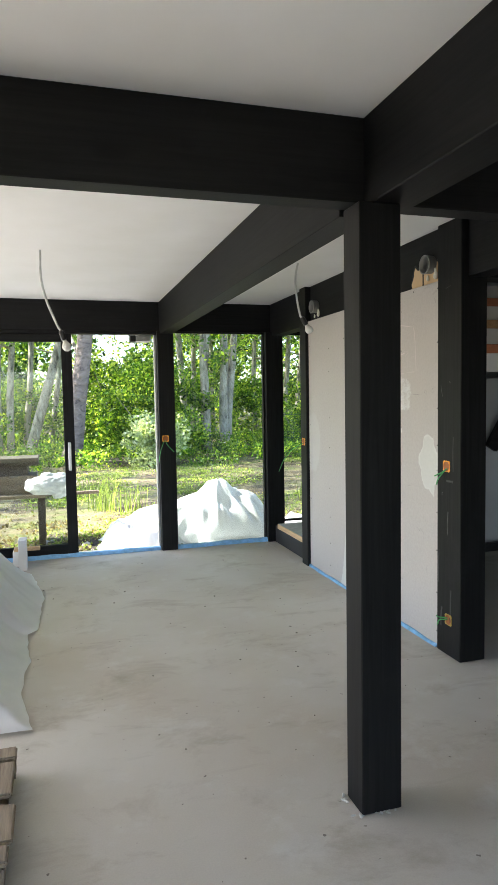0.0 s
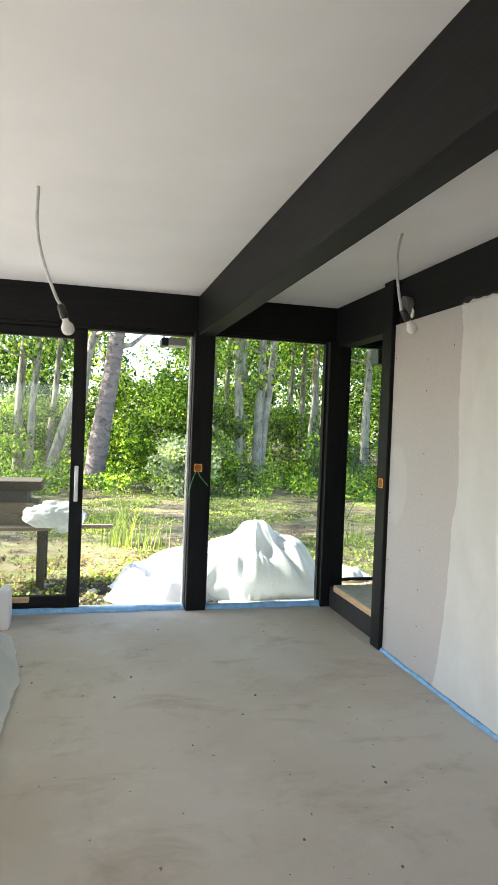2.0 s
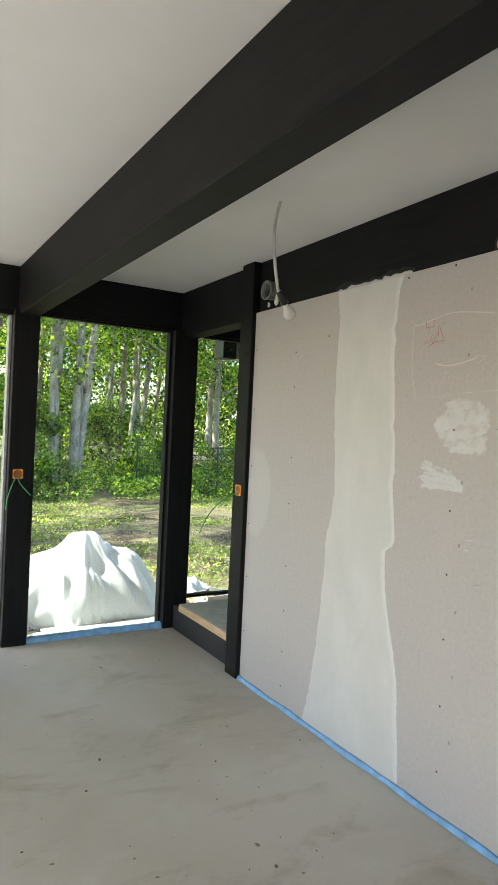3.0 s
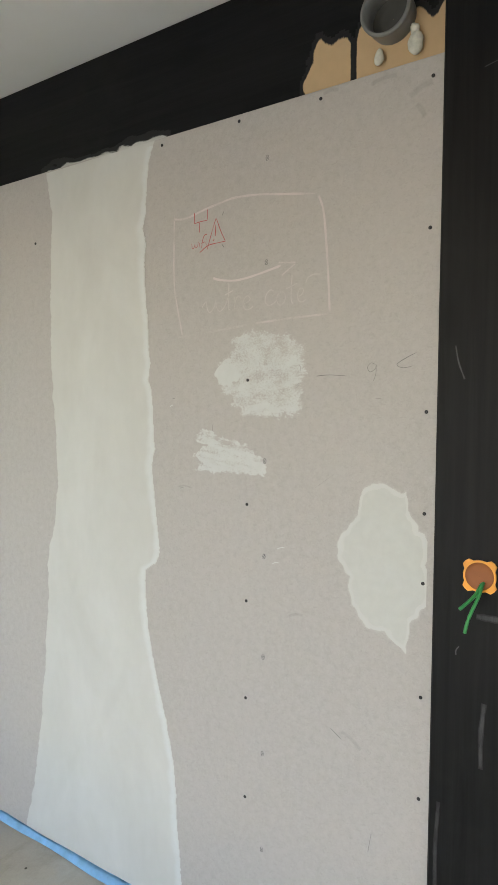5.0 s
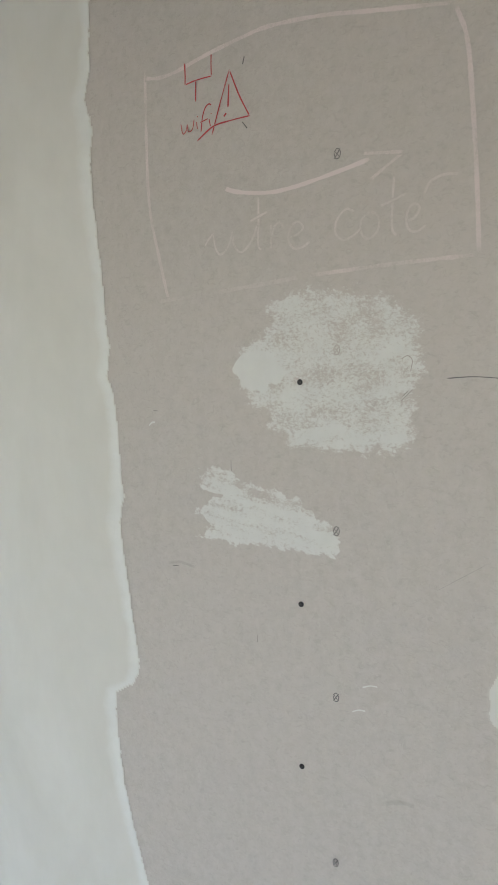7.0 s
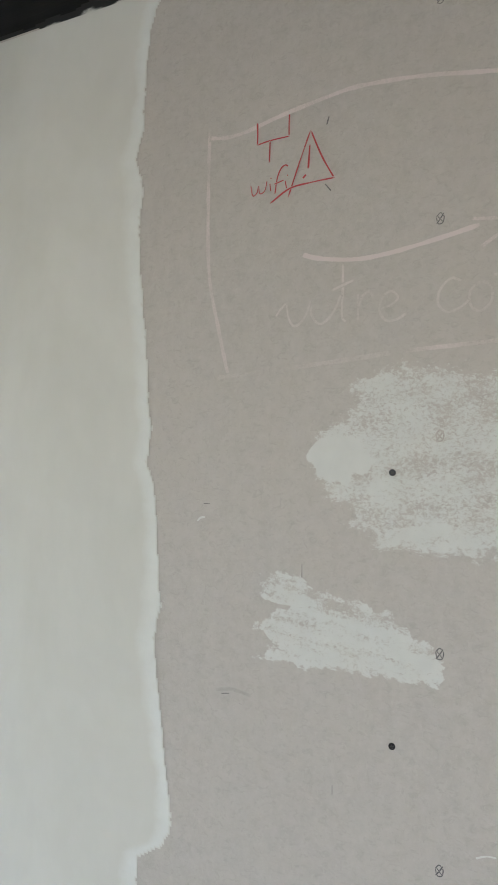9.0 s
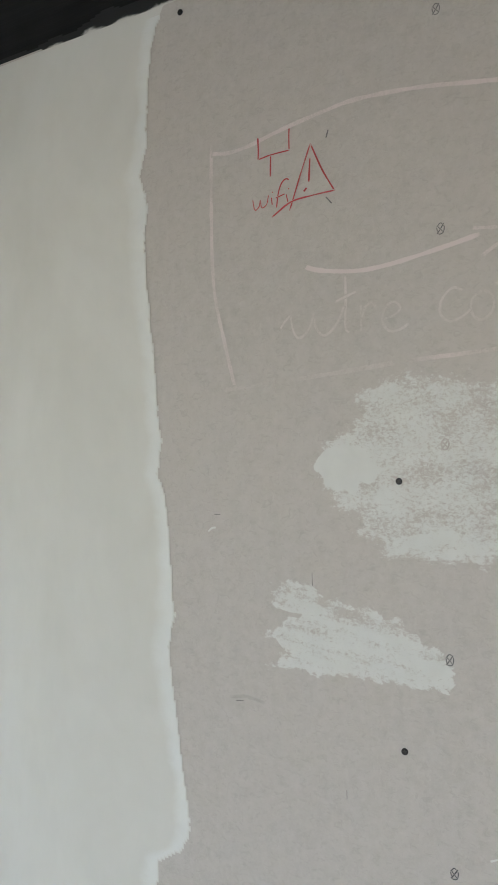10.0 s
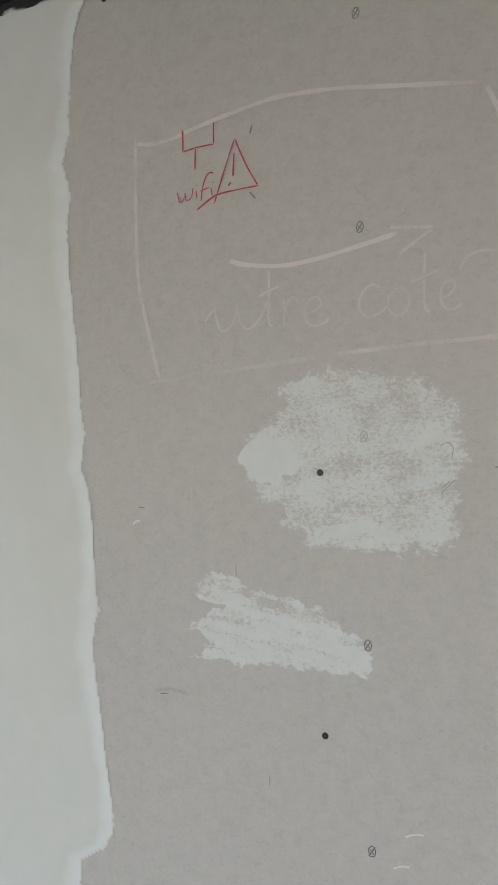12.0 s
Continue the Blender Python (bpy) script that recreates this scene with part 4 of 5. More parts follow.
SOLID = brushed("trowelled_filler", (0.56, 0.565, 0.53), 60, (1, 1, 0.6), 0.22)
OVAL = [(-3.15, 0.156), (-3.05, 0.165), (-2.89, 0.191), (-2.72, 0.138), (-2.36, 0.122), (-1.44, 0.091), (-0.82, 0.120), (-0.7, 0.113), (-0.35, 0.137), (-0.25, 0.182), (-0.19, 0.172), (0.09, 0.188), (0.36, 0.177),
        (0.59, 0.128), (0.92, 0.124), (1.27, 0.127), (1.58, 0.117), (1.99, 0.100), (2.38, 0.124), (2.78, 0.154), (3.15, 0.156)]


def dab_oval(y, z):
    dy, dz = y - 2.695, z - 1.115
    r = math.hypot(dy, dz)
    a = math.atan2(dy, dz)
    lim = table(a, OVAL) * (1 + 0.05 * noise.noise(Vector((math.cos(a) * 2.2, math.sin(a) * 2.2, 4))) + 0.06 * noise.noise(Vector((y * 45, z * 45, 3))))
    if y < 2.603:
        return 0.0
    return max(0.0, min(0.85, (lim - r) / 0.030 + 0.45))


coat("filler_patch", 2.59, 2.84, 0.89, 1.33, 150, 260, dab_oval, SOLID, "smooth oval trowelled filler patch")
OVAL_RIM = brushed("feathered_filler_edge", (0.60, 0.61, 0.59), 70, (1, 1, 0.6), 0.3, base=compound_color)
coat("filler_rim", 2.60, 2.84, 0.89, 1.33, 150, 260, lambda y, z: (lambda c: 0.5 * math.exp(-((c - 0.62) / 0.3) ** 2) if 0.5 < c < 0.84 else 0.0)(dab_oval(y, z)), OVAL_RIM, "paler feathered edge of the filler patch", WALL_X - 0.0009)


def dab_left(y, z):
    return max(0.0, min(0.75, (1 - ((y - 4.56) / 0.17) ** 2 - ((z - 1.15) / 0.28) ** 2) * 3 + 0.4 * noise.noise(Vector((y * 12, z * 12, 0)))))


THIN_FILLER = brushed("thin_filler_wash", (0.50, 0.49, 0.465), 60, (1, 1, 0.6), 0.4)
coat("filler_patch", 4.36, 4.648, 0.82, 1.46, 40, 80, dab_left, THIN_FILLER, "faint smooth filler patch near the wall's end")

# chalk drawing
ch = [("chalk_line", [(3.324, 1.999), (3.326, 1.90), (3.324, 1.80), (3.308, 1.72), (3.294, 1.66)], 0.55),
      ("chalk_line", [(3.324, 1.984), (3.30, 1.980), (3.27, 1.982), (3.22, 1.993), (3.16, 2.003), (3.118, 2.007), (3.047, 2.002), (2.98, 1.991), (2.88, 1.975)], 0.62),
      ("chalk_line", [(2.880, 1.972), (2.866, 1.932), (2.858, 1.86), (2.852, 1.79), (2.846, 1.691)], 0.62),
      ("chalk_line", [(2.846, 1.691), (2.90, 1.690), (2.962, 1.688), (3.073, 1.682)], 0.52)]
for nm, pts, cv in ch:
    ribbon(nm, pts, 0.010, CHALK, cv, "faint pink chalk line")
ribbon("chalk_line", [(3.073, 1.682), (3.154, 1.674), (3.24, 1.667), (3.318, 1.661)], 0.011, FAINT_CHALK, 0.42, "faint pink chalk line")
ribbon("chalk_arrow", [(3.192, 1.811), (3.167, 1.803), (3.122, 1.797), (3.079, 1.800), (3.023, 1.810), (2.981, 1.819)], 0.0095, CHALK, 0.75, "curved pink chalk arrow")
ribbon("chalk_arrow", [(3.235, 1.838), (3.21, 1.822), (3.190, 1.812)], 0.008, FAINT_CHALK, 0.33, "curved pink chalk arrow")
ribbon("chalk_arrow", [(2.991, 1.827), (2.965, 1.824), (2.937, 1.821)], 0.0075, CHALK, 0.60, "curved pink chalk arrow")
ribbon("chalk_arrow", [(2.937, 1.821), (2.955, 1.810), (2.981, 1.793)], 0.0075, CHALK, 0.58, "curved pink chalk arrow")

# chalk lettering "utre cote" with its accent, each stroke from a start with steps in millimetres (right, up)
def letters(y, z, strokes, unit, width, material, cover, name, label):
    for st in strokes:
        ribbon(name, [(y - u * unit, z + v * unit) for u, v in st], width, material, cover, label)


letters(3.213, 1.722, [[(0, 32), (3, 12), (10, 0), (20, 4), (28, 16), (32, 30)], [(32, 30), (34, 12), (44, 0), (56, 6), (66, 20), (72, 34)], [(-14, 14), (-8, 22), (0, 30)]], 0.001, 0.0055, FAINT_CHALK, 0.52, "chalk_letter", "faint pink chalk lettering")
letters(3.139, 1.722, [[(0, 72), (0, 40), (-1, 8), (4, 0)], [(-14, 40), (2, 46), (14, 50)]], 0.001, 0.0055, FAINT_CHALK, 0.54, "chalk_letter", "faint pink chalk lettering")
letters(3.120, 1.722, [[(0, 34), (0, 16), (0, 0)], [(0, 16), (6, 30), (14, 34), (18, 28)]], 0.001, 0.0055, FAINT_CHALK, 0.52, "chalk_letter", "faint pink chalk lettering")
letters(3.098, 1.718, [[(4, 16), (18, 20), (26, 28), (18, 36), (8, 30), (4, 14), (12, 2), (24, 2), (36, 8)]], 0.001, 0.0055, FAINT_CHALK, 0.52, "chalk_letter", "faint pink chalk lettering")
letters(3.030, 1.724, [[(30, 34), (18, 38), (6, 26), (4, 10), (14, 0), (28, 4), (38, 12)]], 0.001, 0.0055, FAINT_CHALK, 0.50, "chalk_letter", "faint pink chalk lettering")
letters(2.995, 1.722, [[(16, 34), (4, 24), (4, 8), (14, 0), (26, 10), (26, 26), (16, 34)]], 0.001, 0.0055, FAINT_CHALK, 0.48, "chalk_letter", "faint pink chalk lettering")
letters(2.951, 1.722, [[(2, 74), (0, 40), (0, 10), (6, 0)], [(-16, 38), (2, 44), (18, 50)]], 0.001, 0.0055, FAINT_CHALK, 0.50, "chalk_letter", "faint pink chalk lettering")
letters(2.937, 1.724, [[(4, 14), (14, 18), (20, 28), (14, 34), (6, 28), (4, 12), (10, 2), (20, 2), (28, 8)]], 0.001, 0.0055, FAINT_CHALK, 0.48, "chalk_letter", "faint pink chalk lettering")
ribbon("chalk_letter", [(2.912, 1.768), (2.905, 1.781), (2.890, 1.787), (2.872, 1.786)], 0.006, FAINT_CHALK, 0.48, "faint pink chalk lettering")

# red pencil signs
RED = "thin red pencil sign"
ribbon("red_sign", [(3.254, 1.990), (3.2535, 1.975), (3.254, 1.961)], 0.0034, RED_PENCIL, 0.75, RED)
ribbon("red_sign", [(3.2545, 1.961), (3.235, 1.9635), (3.209, 1.964)], 0.0031, RED_PENCIL, 0.75, RED)
ribbon("red_sign", [(3.210, 1.964), (3.2100, 1.980), (3.2095, 1.992)], 0.0031, RED_PENCIL, 0.72, RED)
ribbon("red_sign", [(3.236, 1.963), (3.237, 1.935)], 0.0034, RED_PENCIL, 0.75, RED)
ribbon("red_sign", [(3.181, 1.966), (3.166, 1.930), (3.150, 1.900)], 0.0036, RED_PENCIL, 0.80, RED)
ribbon("red_sign", [(3.181, 1.966), (3.195, 1.930), (3.211, 1.886)], 0.0034, RED_PENCIL, 0.75, RED)
ribbon("red_sign", [(3.236, 1.882), (3.209, 1.897), (3.180, 1.900), (3.149, 1.901)], 0.0034, RED_PENCIL, 0.75, RED)
ribbon("red_sign", [(3.182, 1.948), (3.184, 1.918)], 0.0039, RED_PENCIL, 0.85, RED)
ribbon("red_sign", [(3.187, 1.911), (3.191, 1.907)], 0.0039, RED_PENCIL, 0.85, RED)
letters(3.263, 1.896, [[(0, 14), (3, 0), (9, 3), (11, 11), (13, 1), (20, 4), (23, 16)], [(27, 12), (28, 2)], [(28, 18), (29, 19)], [(34, -3), (37, 16), (42, 28), (48, 32), (52, 30)], [(33, 10), (46, 13)], [(48, 12), (50, 2)], [(51, 18), (52, 19)]],
        0.001, 0.0026, RED_PENCIL, 0.78, "red_letter", "small red pencil handwriting")

# pencil marks
PENCIL = "thin grey pencil mark"
ribbon("pencil_mark", [(2.880, 1.5455), (2.845, 1.5475), (2.799, 1.544)], 0.0022, GRAPHITE, 0.72, PENCIL)
letters(2.752, 1.530, [[(24, 38), (12, 42), (4, 32), (10, 22), (22, 28), (25, 38), (24, 16), (18, 0)]], 0.001, 0.0023, GRAPHITE, 0.56, "pencil_mark", PENCIL)
letters(2.682, 1.545, [[(48, 46), (26, 36), (4, 22), (16, 14), (38, 16)]], 0.001, 0.0023, GRAPHITE, 0.58, "pencil_mark", PENCIL)
for y, z, dy, dz, w in [(2.728, 1.492, -0.015, 0.0, 0.002), (3.330, 1.494, -0.010, 0.0, 0.0018), (3.302, 1.246, -0.012, 0.002, 0.002), (3.285, 1.240, -0.014, -0.004, 0.0012), (3.160, 1.968, -0.003, 0.010, 0.0028),
                          (3.162, 1.895, -0.008, -0.010, 0.003), (3.190, 1.425, 0.0, -0.018, 0.0022), (3.15, 1.16, 0.0, -0.012, 0.0015), (2.83, 0.70, -0.03, -0.02, 0.0025), (2.72, 0.48, 0.008, -0.05, 0.0018), (2.93, 1.24, -0.11, 0.08, 0.0012)]:
    ribbon("pencil_mark", [(y, z), (y + dy, z + dz)], w, GRAPHITE, 0.40 if w < 0.0013 else 0.62, PENCIL)
SMUDGE = brushed("grey_smudge", (0.24, 0.22, 0.20), 150, (1, 1, 1), 0.5)
for y, z, dy, dz, w in [(2.66, 2.14, -0.05, 0.02, 0.02), (2.645, 2.12, -0.02, -0.03, 0.015), (2.75, 2.19, -0.06, 0.004, 0.012), (2.87, 2.20, -0.04, 0.0, 0.012), (2.80, 0.70, -0.05, -0.03, 0.012), (3.31, 1.25, -0.05, 0.0, 0.006), (2.95, 0.95, -0.04, 0.01, 0.01)]:
    ribbon("smudge", [(y, z), (y + dy * 0.5, z + dz * 0.5 + 0.004), (y + dy, z + dz)], w, SMUDGE, 0.30, "faint grey hand smudge")
letters(2.937, 1.560, [[(0, 10), (8, 14), (14, 8), (12, -6)], [(10, -30), (2, -38)], [(16, -28), (0, -44)]], 0.001, 0.0013, GRAPHITE, 0.5, "pencil_mark", PENCIL)
for y, z, l in [(3.0, 1.075, 0.02), (2.985, 1.115, 0.022), (3.34, 1.47, 0.012)]:
    ribbon("filler_fleck", [(y, z), (y - l * 0.5, z + 0.005), (y - l, z + 0.006)], 0.004, FILLER, 0.75, "tiny white filler fleck")


# drywall screws and ringed screw marks
def screw_mesh():
    bm = bmesh.new()
    m = Matrix.Rotation(radians(-90), 4, "Y")
    lathe(bm, [(0.0041, -0.0002), (0.0041, 0.0010), (0.0036, 0.0016), (0.0022, 0.0013), (0.0001, 0.0012)], 14, m)
    me = bpy.data.meshes.new("screw")
    bm.to_mesh(me)
    bm.free()
    me.materials.append(DARK_METAL)
    return me


def cross_mesh():
    bm = slab(-0.0018, -0.0013, -0.0024, 0.0024, -0.0005, 0.0005)
    slab(-0.0018, -0.00131, -0.0005, 0.0005, -0.0024, 0.0024, 0, bm)
    me = bpy.data.meshes.new("recess")
    bm.to_mesh(me)
    bm.free()
    me.materials.append(SOCKET)
    return me


SCREW, RECESS = screw_mesh(), cross_mesh()
cols = [(3.078, (1.54, 1.22, 0.967, 0.709, 0.442, 0.18)), (2.610, (2.171, 1.855, 1.462, 1.24, 1.086, 0.831, 0.60, 0.34, 0.1)), (3.37, (2.193,)), (2.877, (2.192,)), (3.11, (2.196,)),
        (4.205, (1.942, 1.753, 1.369, 1.117, 0.775, 0.529, 0.305, 0.117)), (3.916, (1.999,)), (4.622, (1.99, 1.636, 1.297, 0.95, 0.63, 0.3))]
k = 0
for y, zs in cols:
    for z in zs:
        k += 1
        s = new("screw", SCREW)
        s.parent = wall_east
        s.matrix_local = pose(WALL_X, y + 0.004 * noise.noise(Vector((k, 0, 0))), z, 37 * k % 90)
        r = new("recess", RECESS)
        r.parent = s
for z in (2.087, 1.832, 1.583, 1.335, 1.091, 0.83, 0.576, 0.32):
    y = 3.024
    lo = 0.35 if z == 1.583 else 0.7
    ribbon("screw_mark", [(y + 0.0045 * math.cos(a), z + 0.0065 * math.sin(a)) for a in (0.3, 1.6, 2.8, 4.0, 5.2, 6.6)], 0.0020, GRAPHITE, lo, "scribbled pencil ring over a screw", WALL_X - 0.0009)
    ribbon("screw_mark", [(y + 0.004, z - 0.006), (y - 0.001, z + 0.001), (y - 0.004, z + 0.006)], 0.0024, GRAPHITE, lo, "scribbled pencil ring over a screw", WALL_X - 0.0010)
    ribbon("screw_mark", [(y + 0.003, z + 0.003), (y - 0.003, z - 0.004)], 0.0018, GRAPHITE, lo, "scribbled pencil ring over a screw", WALL_X - 0.0011)

SCUFF = brushed("plaster_scuff", (0.10, 0.10, 0.10), 200, (1, 1, 0.2), 0.3, base=black_color)
for y, z, dy, dz, w, cv in [(2.545, 1.60, -0.02, -0.07, 0.004, 0.6), (2.46, 1.62, -0.012, -0.012, 0.005, 0.6), (2.49, 1.04, -0.07, 0.0, 0.016, 0.42), (2.47, 0.86, 0.004, -0.14, 0.012, 0.45), (2.53, 0.95, -0.006, 0.02, 0.004, 0.7),
                              (2.56, 0.62, 0.004, -0.2, 0.01, 0.36), (2.44, 0.40, 0.0, -0.22, 0.016, 0.42), (2.53, 0.28, 0.01, -0.12, 0.02, 0.40), (2.50, 2.15, -0.05, 0.01, 0.003, 0.5), (2.42, 1.30, 0.0, -0.2, 0.008, 0.34)]:
    ribbon("scuff", [(y, z), (y + dy * 0.5 + 0.003, z + dz * 0.5), (y + dy, z + dz)], w, SCUFF, cv, "pale plaster scuff on black wood", 1.9825).parent = south_post

# bare wood left on the beam round the vent pipes
BARE = brushed("unpainted_spruce", (0.60, 0.42, 0.23), 60, (1, 0.5, 0.15), 0.08, base=black_color)


def bare(y, z):
    return max(0.0, min(1.0, (2.965 + 0.35 * (2.20 - z) - y + 0.02 * noise.noise(Vector((y * 30, z * 30, 0)))) / 0.03, (2.345 - z + 0.05 * noise.noise(Vector((y * 25, 1, 0)))) / 0.03)) - 0.9 * math.exp(-((y - 2.806) / 0.010) ** 2)


coat("bare_wood", 2.584, 3.0, 2.20, 2.36, 80, 36, bare, BARE, "unpainted pale spruce patch on the beam", 2.0242, wall_beam)


SMEAR = brushed("compound_smear", (0.56, 0.56, 0.52), 50, (1, 0.5, 1), 0.08, base=black_color)
coat("compound_smear", 3.36, 3.92, 2.20, 2.275, 110, 24, lambda y, z: max(0.0, min(1.0, 0.78 - (z - 2.222) / 0.04 + 0.75 * noise.noise(Vector((y * 16, z * 30, 2))))) * min(1.0, (y - 3.36) / 0.03, (3.92 - y) / 0.05),
     SMEAR, "white compound smeared on the beam's lower edge", 2.0241, wall_beam)


def vent(y, z, label):
    v = empty("vent_pipe", (2.025, y, z))
    tagged(v, label, "pipe", "vent pipes through the beam")
    m = Matrix.Rotation(radians(-90), 4, "Y")
    part("pipe", lathe(bmesh.new(), [(0.052, 0.001), (0.054, 0.02), (0.054, 0.042), (0.057, 0.046), (0.057, 0.054), (0.050, 0.054), (0.049, 0.02), (0.048, 0.003)], 32, m), PVC, v, smooth=True)
    part("pipe_inside", lathe(bmesh.new(), [(0.048, 0.004), (0.03, 0.005), (0.0005, 0.005)], 24, m), simple("dark_pipe_inside", (0.07, 0.068, 0.06), 0.9), v)
    for q, (dy, dz, r) in enumerate([(0.03, -0.075, 0.011), (-0.055, -0.068, 0.017), (-0.052, -0.042, 0.011)]):
        bm = bmesh.new()
        bmesh.ops.create_icosphere(bm, subdivisions=3, radius=r)
        for w in bm.verts:
            w.co = Vector((w.co.x * 0.6 - 0.01, w.co.y + dy, w.co.z * 1.5 + dz)) + w.normal * 0.006 * noise.noise(w.co * 70 + Vector((q, y, 0)))
        part("foam", bm, FOAM, v, "lump of dried expanding foam", True)


vent(2.71, 2.328, "short grey plastic vent pipe over bare wood")
vent(4.505, 2.327, "short grey plastic vent pipe with foam")


# ---- socket boxes ----
def socket_box(m, label, wires, material=ORANGE, size=0.034):
    """An open flush box; its face looks along local -y."""
    e = empty("socket_box")
    e.matrix_world = m
    tagged(e, label, "socket box", "open socket boxes on the posts")
    mm = Matrix.Rotation(radians(90), 4, "X")
    fl = bmesh.new()
    n = 32
    inner, outer, back = [], [], []
    for k in range(n):
        a = 2 * math.pi * k / n
        q = size / max(abs(math.cos(a)), abs(math.sin(a))) if min(abs(math.cos(a)), abs(math.sin(a))) > 0.55 else size * 0.98
        q = min(q, size * 1.22)
        inner.append(fl.verts.new((0.029 * math.cos(a), -0.004, 0.029 * math.sin(a))))
        outer.append(fl.verts.new((q * math.cos(a), -0.004, q * math.sin(a))))
        back.append(fl.verts.new((q * math.cos(a), -0.0003, q * math.sin(a))))
    for k in range(n):
        j = (k + 1) % n
        fl.faces.new((inner[k], inner[j], outer[j], outer[k]))
        fl.faces.new((outer[k], outer[j], back[j], back[k]))
    part("flange", fl, material, e)
    # The cup is shallow; its brown paints the shade of a deeper box.
    part("cup", lathe(bmesh.new(), [(0.029, 0.004), (0.0275, 0.0028), (0.020, 0.0010), (0.0005, 0.0008)], 28, mm), SHADED_IN, e, "inside of the box with shade in its colour", True)
    for w in wires:
        part("wire", rod(bmesh.new(), curve_pts(w, 6), 0.0036, 8), GREEN, e, "green plastic conduit wire", True)
    return e


socket_box(pose(1.983, 2.485, 1.125, 0, 0, -90), "open orange socket box with cut green wires",
           [[(0.008, -0.004, -0.012), (0.006, -0.03, -0.035), (-0.006, -0.055, -0.075), (-0.012, -0.06, -0.105)], [(0.006, -0.006, -0.014), (-0.002, -0.035, -0.035), (-0.02, -0.07, -0.055)]])
socket_box(pose(1.983, 2.462, 0.218, 0, 0, -90), "open dirty yellow socket box near the floor",
           [[(-0.005, -0.004, 0.0), (-0.03, -0.04, -0.004), (-0.025, -0.06, -0.03)], [(-0.004, -0.004, 0.01), (-0.03, -0.05, 0.015), (-0.015, -0.07, 0.03)]], simple("dirty_yellow_plastic", (0.34, 0.24, 0.04), 0.6))
socket_box(pose(0.872, 5.739, 1.15), "open orange socket box with a loose cable",
           [[(-0.012, -0.004, -0.02), (-0.04, -0.02, -0.08), (-0.065, -0.03, -0.16), (-0.072, -0.028, -0.23)], [(0.0, -0.004, -0.02), (0.01, -0.04, -0.06), (0.06, -0.06, -0.12), (0.075, -0.06, -0.135)]])
socket_box(pose(1.972, 4.718, 1.14, 0, 0, -90), "open orange socket box with long green cable",
           [[(-0.01, -0.004, -0.015), (-0.03, -0.10, -0.07), (-0.06, -0.17, -0.16), (-0.07, -0.22, -0.27)]])


# ---- hanging bulbs ----
def bulb(top, pts, tilt, label):
    e = empty("pendant_bulb", top)
    tagged(e, label, "pendant lamp", "bare bulbs on cords")
    line = [Vector(p) - Vector(top) for p in pts]
    part("cord", rod(bmesh.new(), curve_pts(line, 8), 0.0075, 10), WHITE_CABLE, e, "grey-white corrugated conduit", True)
    end, d = line[-1], (line[-1] - line[-2]).normalized()
    m = Matrix.Translation(end) @ d.lerp(Vector(tilt).normalized(), 0.7).to_track_quat("Z", "Y").to_matrix().to_4x4()
    part("cable_end", rod(bmesh.new(), [end - d * 0.02 + Vector((0.006, 0, 0)), end + d * 0.015 + Vector((0.012, 0, 0.002)), m @ Vector((0, 0, 0.01))], 0.004, 8), SOCKET, e)
    part("socket", lathe(bmesh.new(), [(0.001, -0.004), (0.012, -0.004), (0.017, 0.006), (0.0185, 0.012), (0.0185, 0.058), (0.017, 0.062), (0.0005, 0.062)], 20, m), SOCKET, e, "black lamp socket", True)
    part("bulb", lathe(bmesh.new(), [(0.0135, 0.0625), (0.0135, 0.072), (0.020, 0.082), (0.0275, 0.095), (0.030, 0.108), (0.0275, 0.122), (0.019, 0.133), (0.008, 0.138), (0.0004, 0.139)], 24, m), BULB, e, "frosted glass bulb", True)


bulb((-0.250, 3.70, 2.53), [(-0.250, 3.70, 2.53), (-0.250, 3.70, 2.35), (-0.220, 3.70, 2.20), (-0.163, 3.69, 2.05), (-0.138, 3.685, 2.005)], (0.25, 0.1, -1), "bare frosted bulb hanging from a grey ceiling cord")
bulb((1.555, 3.735, 2.53), [(1.555, 3.735, 2.53), (1.535, 3.74, 2.42), (1.545, 3.745, 2.28), (1.575, 3.755, 2.15), (1.590, 3.76, 2.135)], (0.45, 0.0, -0.8), "bare frosted bulb hanging beside the wall beam")


# ---- things by the west side ----
HEM = [(2.3, -0.35), (2.42, -0.365), (2.7, -0.415), (3.0, -0.41), (3.13, -0.385), (3.3, -0.40), (3.62, -0.42), (3.69, -0.355), (4.2, -0.34), (4.45, -0.325), (4.7, -0.36), (5.2, -0.44), (5.36, -0.56)]
bm = bmesh.new()
rows = []
for j in range(161):
    row = []
    for i in range(61):
        u, w = i / 60, j / 160
        y = 2.31 + 0.03 * noise.noise(Vector((u * 7, 0, 9))) + (5.36 - 2.31) * w
        edge = table(y, HEM) + 0.012 * noise.noise(Vector((y * 9, 0, 5)))
        x = -1.9 + (edge + 1.9) * (1 - (1 - u) ** 1.6)
        d = max(0.0, min((edge - x) / 0.45, w * 5.5, 1.0))
        z = 0.010 + 0.33 * d * d * (3 - 2 * d) + (0.06 * ridged(x, y, 1.9, 1) + 0.012 * ridged(x, y, 5, 2)) * min(1, 0.15 + 1.2 * d)
        row.append(bm.verts.new((x, y, max(0.006, z))))
    rows.append(row)
for a, c in zip(rows, rows[1:]):
    for k in range(60):
        bm.faces.new((a[k], a[k + 1], c[k + 1], c[k]))
tagged(link_mesh("plastic_cover", bm, PLASTIC, True), "white plastic sheet draped over stacked material on the floor", "plastic sheet")
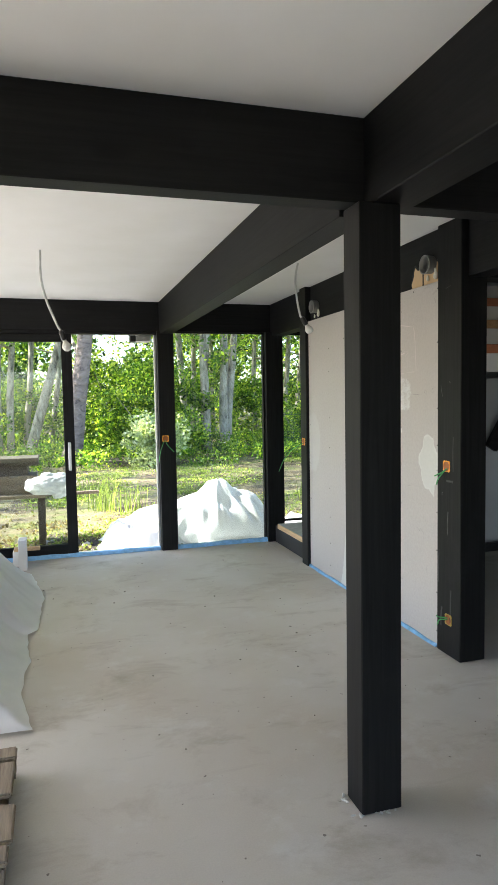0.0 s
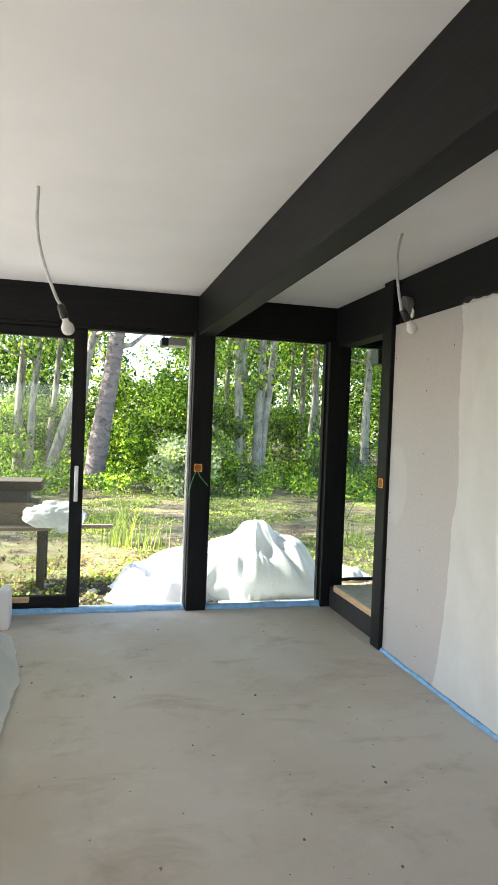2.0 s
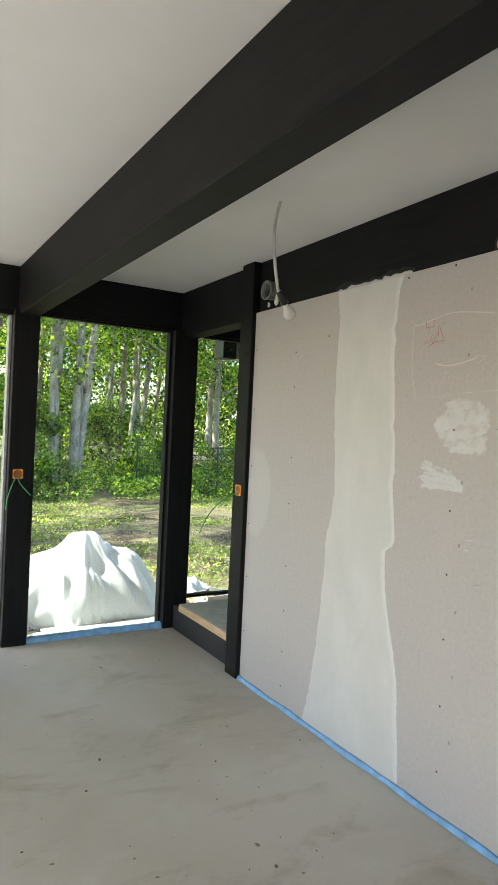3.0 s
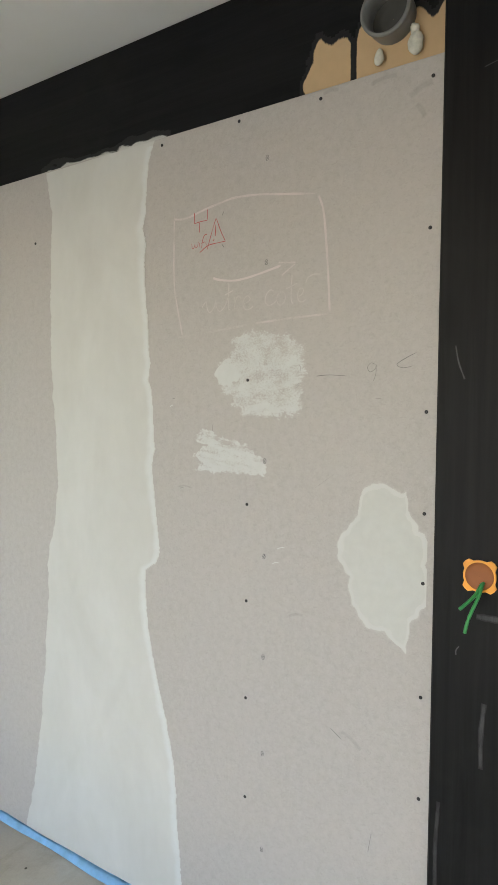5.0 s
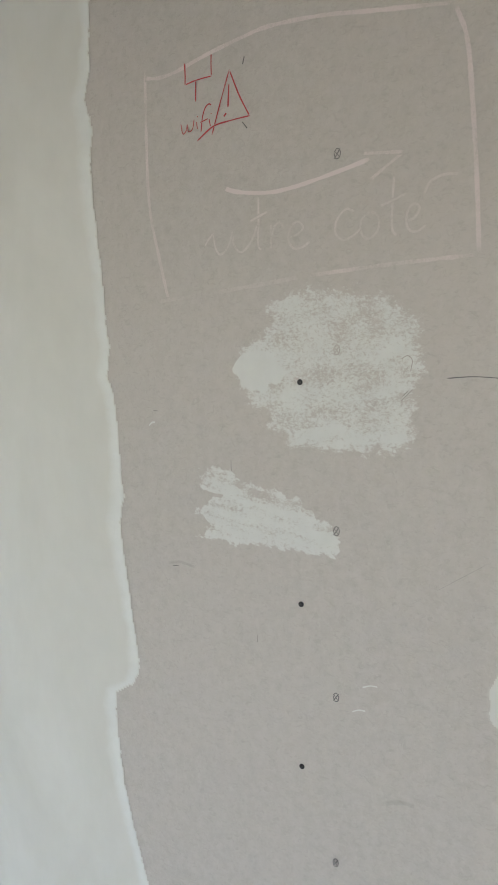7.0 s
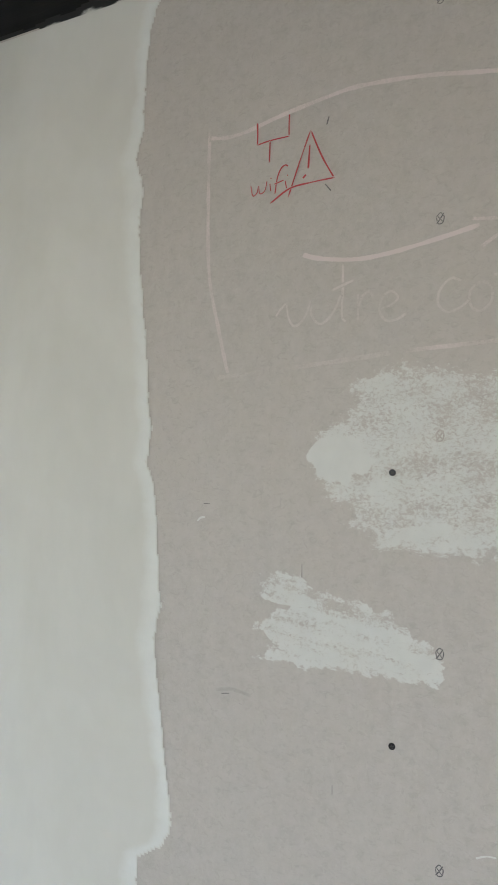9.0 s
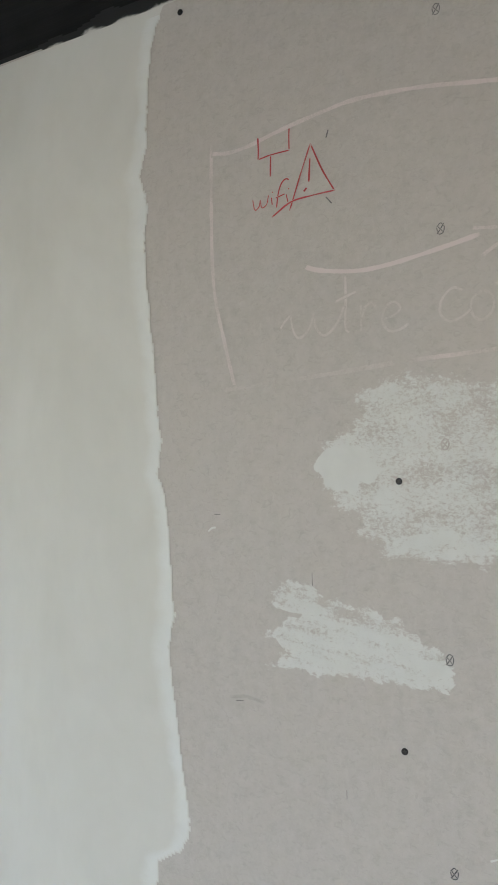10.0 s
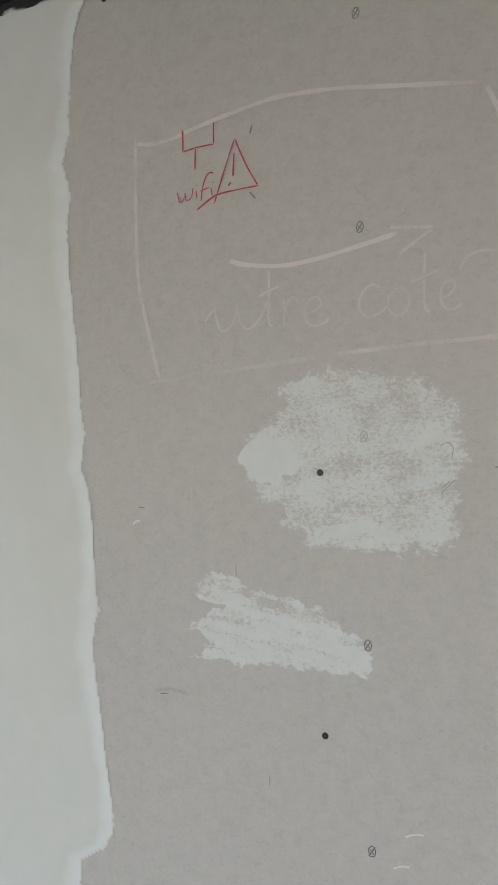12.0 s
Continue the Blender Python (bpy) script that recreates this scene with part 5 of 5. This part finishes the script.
st = link_mesh("material_stack", slab(-1.85, -0.86, 2.85, 5.2, 0.0, 0.30, 0.01), OLD_WOOD)
tagged(st, "low stack of boards hidden under plastic sheet", "board stack")

pallet = empty("timber_pallet", (-0.40, 1.62, 0.0))
tagged(pallet, "weathered wooden pallet with worn grey-brown planks", "pallet")
for y0, y1, x1, z1 in ((-0.35, -0.262, 0.012, 0.122), (-0.245, -0.038, 0.022, 0.119), (0.022, 0.25, 0.004, 0.121), (0.272, 0.36, 0.006, 0.123)):
    part("plank", slab(-0.90, x1, y0, y1, 0.1005, z1, 0.006, None, 2), OLD_WOOD, pallet)
for y0 in (-0.35, -0.09, 0.27):
    part("bearer", slab(-0.90, 0.0, y0, y0 + 0.088, 0.023, 0.10, 0.006, None, 2), OLD_WOOD, pallet)
for k in range(3):
    part("base_plank", slab(-0.90 + 0.39 * k, -0.80 + 0.39 * k, -0.35, 0.36, 0.001, 0.0225, 0.003), OLD_WOOD, pallet)
for x0, x1, y0, y1, h in ((-0.56, -0.488, 5.40, 5.56, 0.284), (-0.62, -0.50, 5.58, 5.72, 0.138)):
    ob = link_mesh("insulation_board", slab(x0, x1, y0, y1, 0.001, h, 0.004), WHITE_PAINT)
    tagged(ob, "white insulation board offcut standing by the door", "board offcut", "offcuts by the door")
tagged(link_mesh("timber_offcut", slab(-0.61, -0.375, 5.60, 5.655, 0.139, 0.172, 0.003), RAW_WOOD), "small pale timber offcut lying on a board", "timber offcut")

# small crumbs on the screed
rng = np.random.default_rng(9)
CRUMB = simple("mortar_crumb", (0.16, 0.14, 0.12), 0.9)
bm = bmesh.new()
for k in range(75):
    x, y, r = rng.uniform(-0.35, 1.95), rng.uniform(0.2, 5.6), 0.0015 + 0.0065 * rng.uniform(0, 1) ** 2
    mtx = pose(x, y, r * 0.4) @ Matrix.Diagonal((1, rng.uniform(0.5, 1.5), 0.6, 1))
    bmesh.ops.create_icosphere(bm, subdivisions=1, radius=r, matrix=mtx)
tagged(link_mesh("floor_crumbs", bm, CRUMB), "tiny mortar crumbs scattered on the screed", "debris", kind="stuff")

# ---- the stair room beyond the south post ----
beam("beam_stair", 2.155, 4.99, 2.40, 2.55, SOFFIT - 0.03, CEIL, "x", "black-stained timber beam over the stair opening")
stair = empty("staircase", (2.35, 2.92, 0.0))
tagged(stair, "open wooden staircase with pale risers in the dim side room", "staircase")
for k in range(3):
    z = 1.815 + 0.19 * k
    part("tread", slab(-0.05, 1.1, 0.22 * k, 0.27 + 0.22 * k, z, z + 0.06, 0.004), OAK if k % 2 else TERRACOTTA, stair)
    part("riser", slab(-0.03, 1.08, 0.225 + 0.22 * k, 0.24 + 0.22 * k, z + 0.061, z + 0.189), WHITE_PAINT, stair)
part("riser", slab(-0.03, 1.08, 0.005, 0.02, 1.69, 1.814), WHITE_PAINT, stair)
part("stringer", slab(1.101, 1.15, -0.05, 0.72, 0.0, 2.2, 0.004), BLACK["z"], stair)
bm = slab(-0.6, 0.6, -0.02, 0.02, -0.045, 0.045, 0.004)
bmesh.ops.transform(bm, matrix=pose(0.62, 0.05, 1.68, 0, -58, 0), verts=bm.verts)
part("diagonal_strut", bm, BLACK["x"], stair)
part("rail", slab(-0.15, 2.64, 0.10, 0.14, 0.44, 0.50, 0.004), BLACK["x"], stair)
part("panel", slab(-0.15, 1.10, 0.16, 0.18, 0.501, 1.65, 0.002), GREY_PAINT, stair)

# plaster chips round the foot of the room post
rng = np.random.default_rng(31)
bm = bmesh.new()
for k in range(15):
    side = k % 3
    x = 0.82 - rng.uniform(0, 0.02) if side == 0 else rng.uniform(0.82, 0.99)
    y = rng.uniform(1.29, 1.45) if side == 0 else 1.295 - rng.uniform(0, 0.02)
    r = rng.uniform(0.003, 0.009)
    bmesh.ops.create_icosphere(bm, subdivisions=1, radius=r, matrix=pose(x, y, r * 0.4, 0, 0, 40 * k) @ Matrix.Diagonal((1.6, 0.8, 0.6, 1)))
tagged(link_mesh("plaster_chips", bm, WHITE_CABLE), "torn plaster chips round the foot of the post", "debris", kind="stuff")
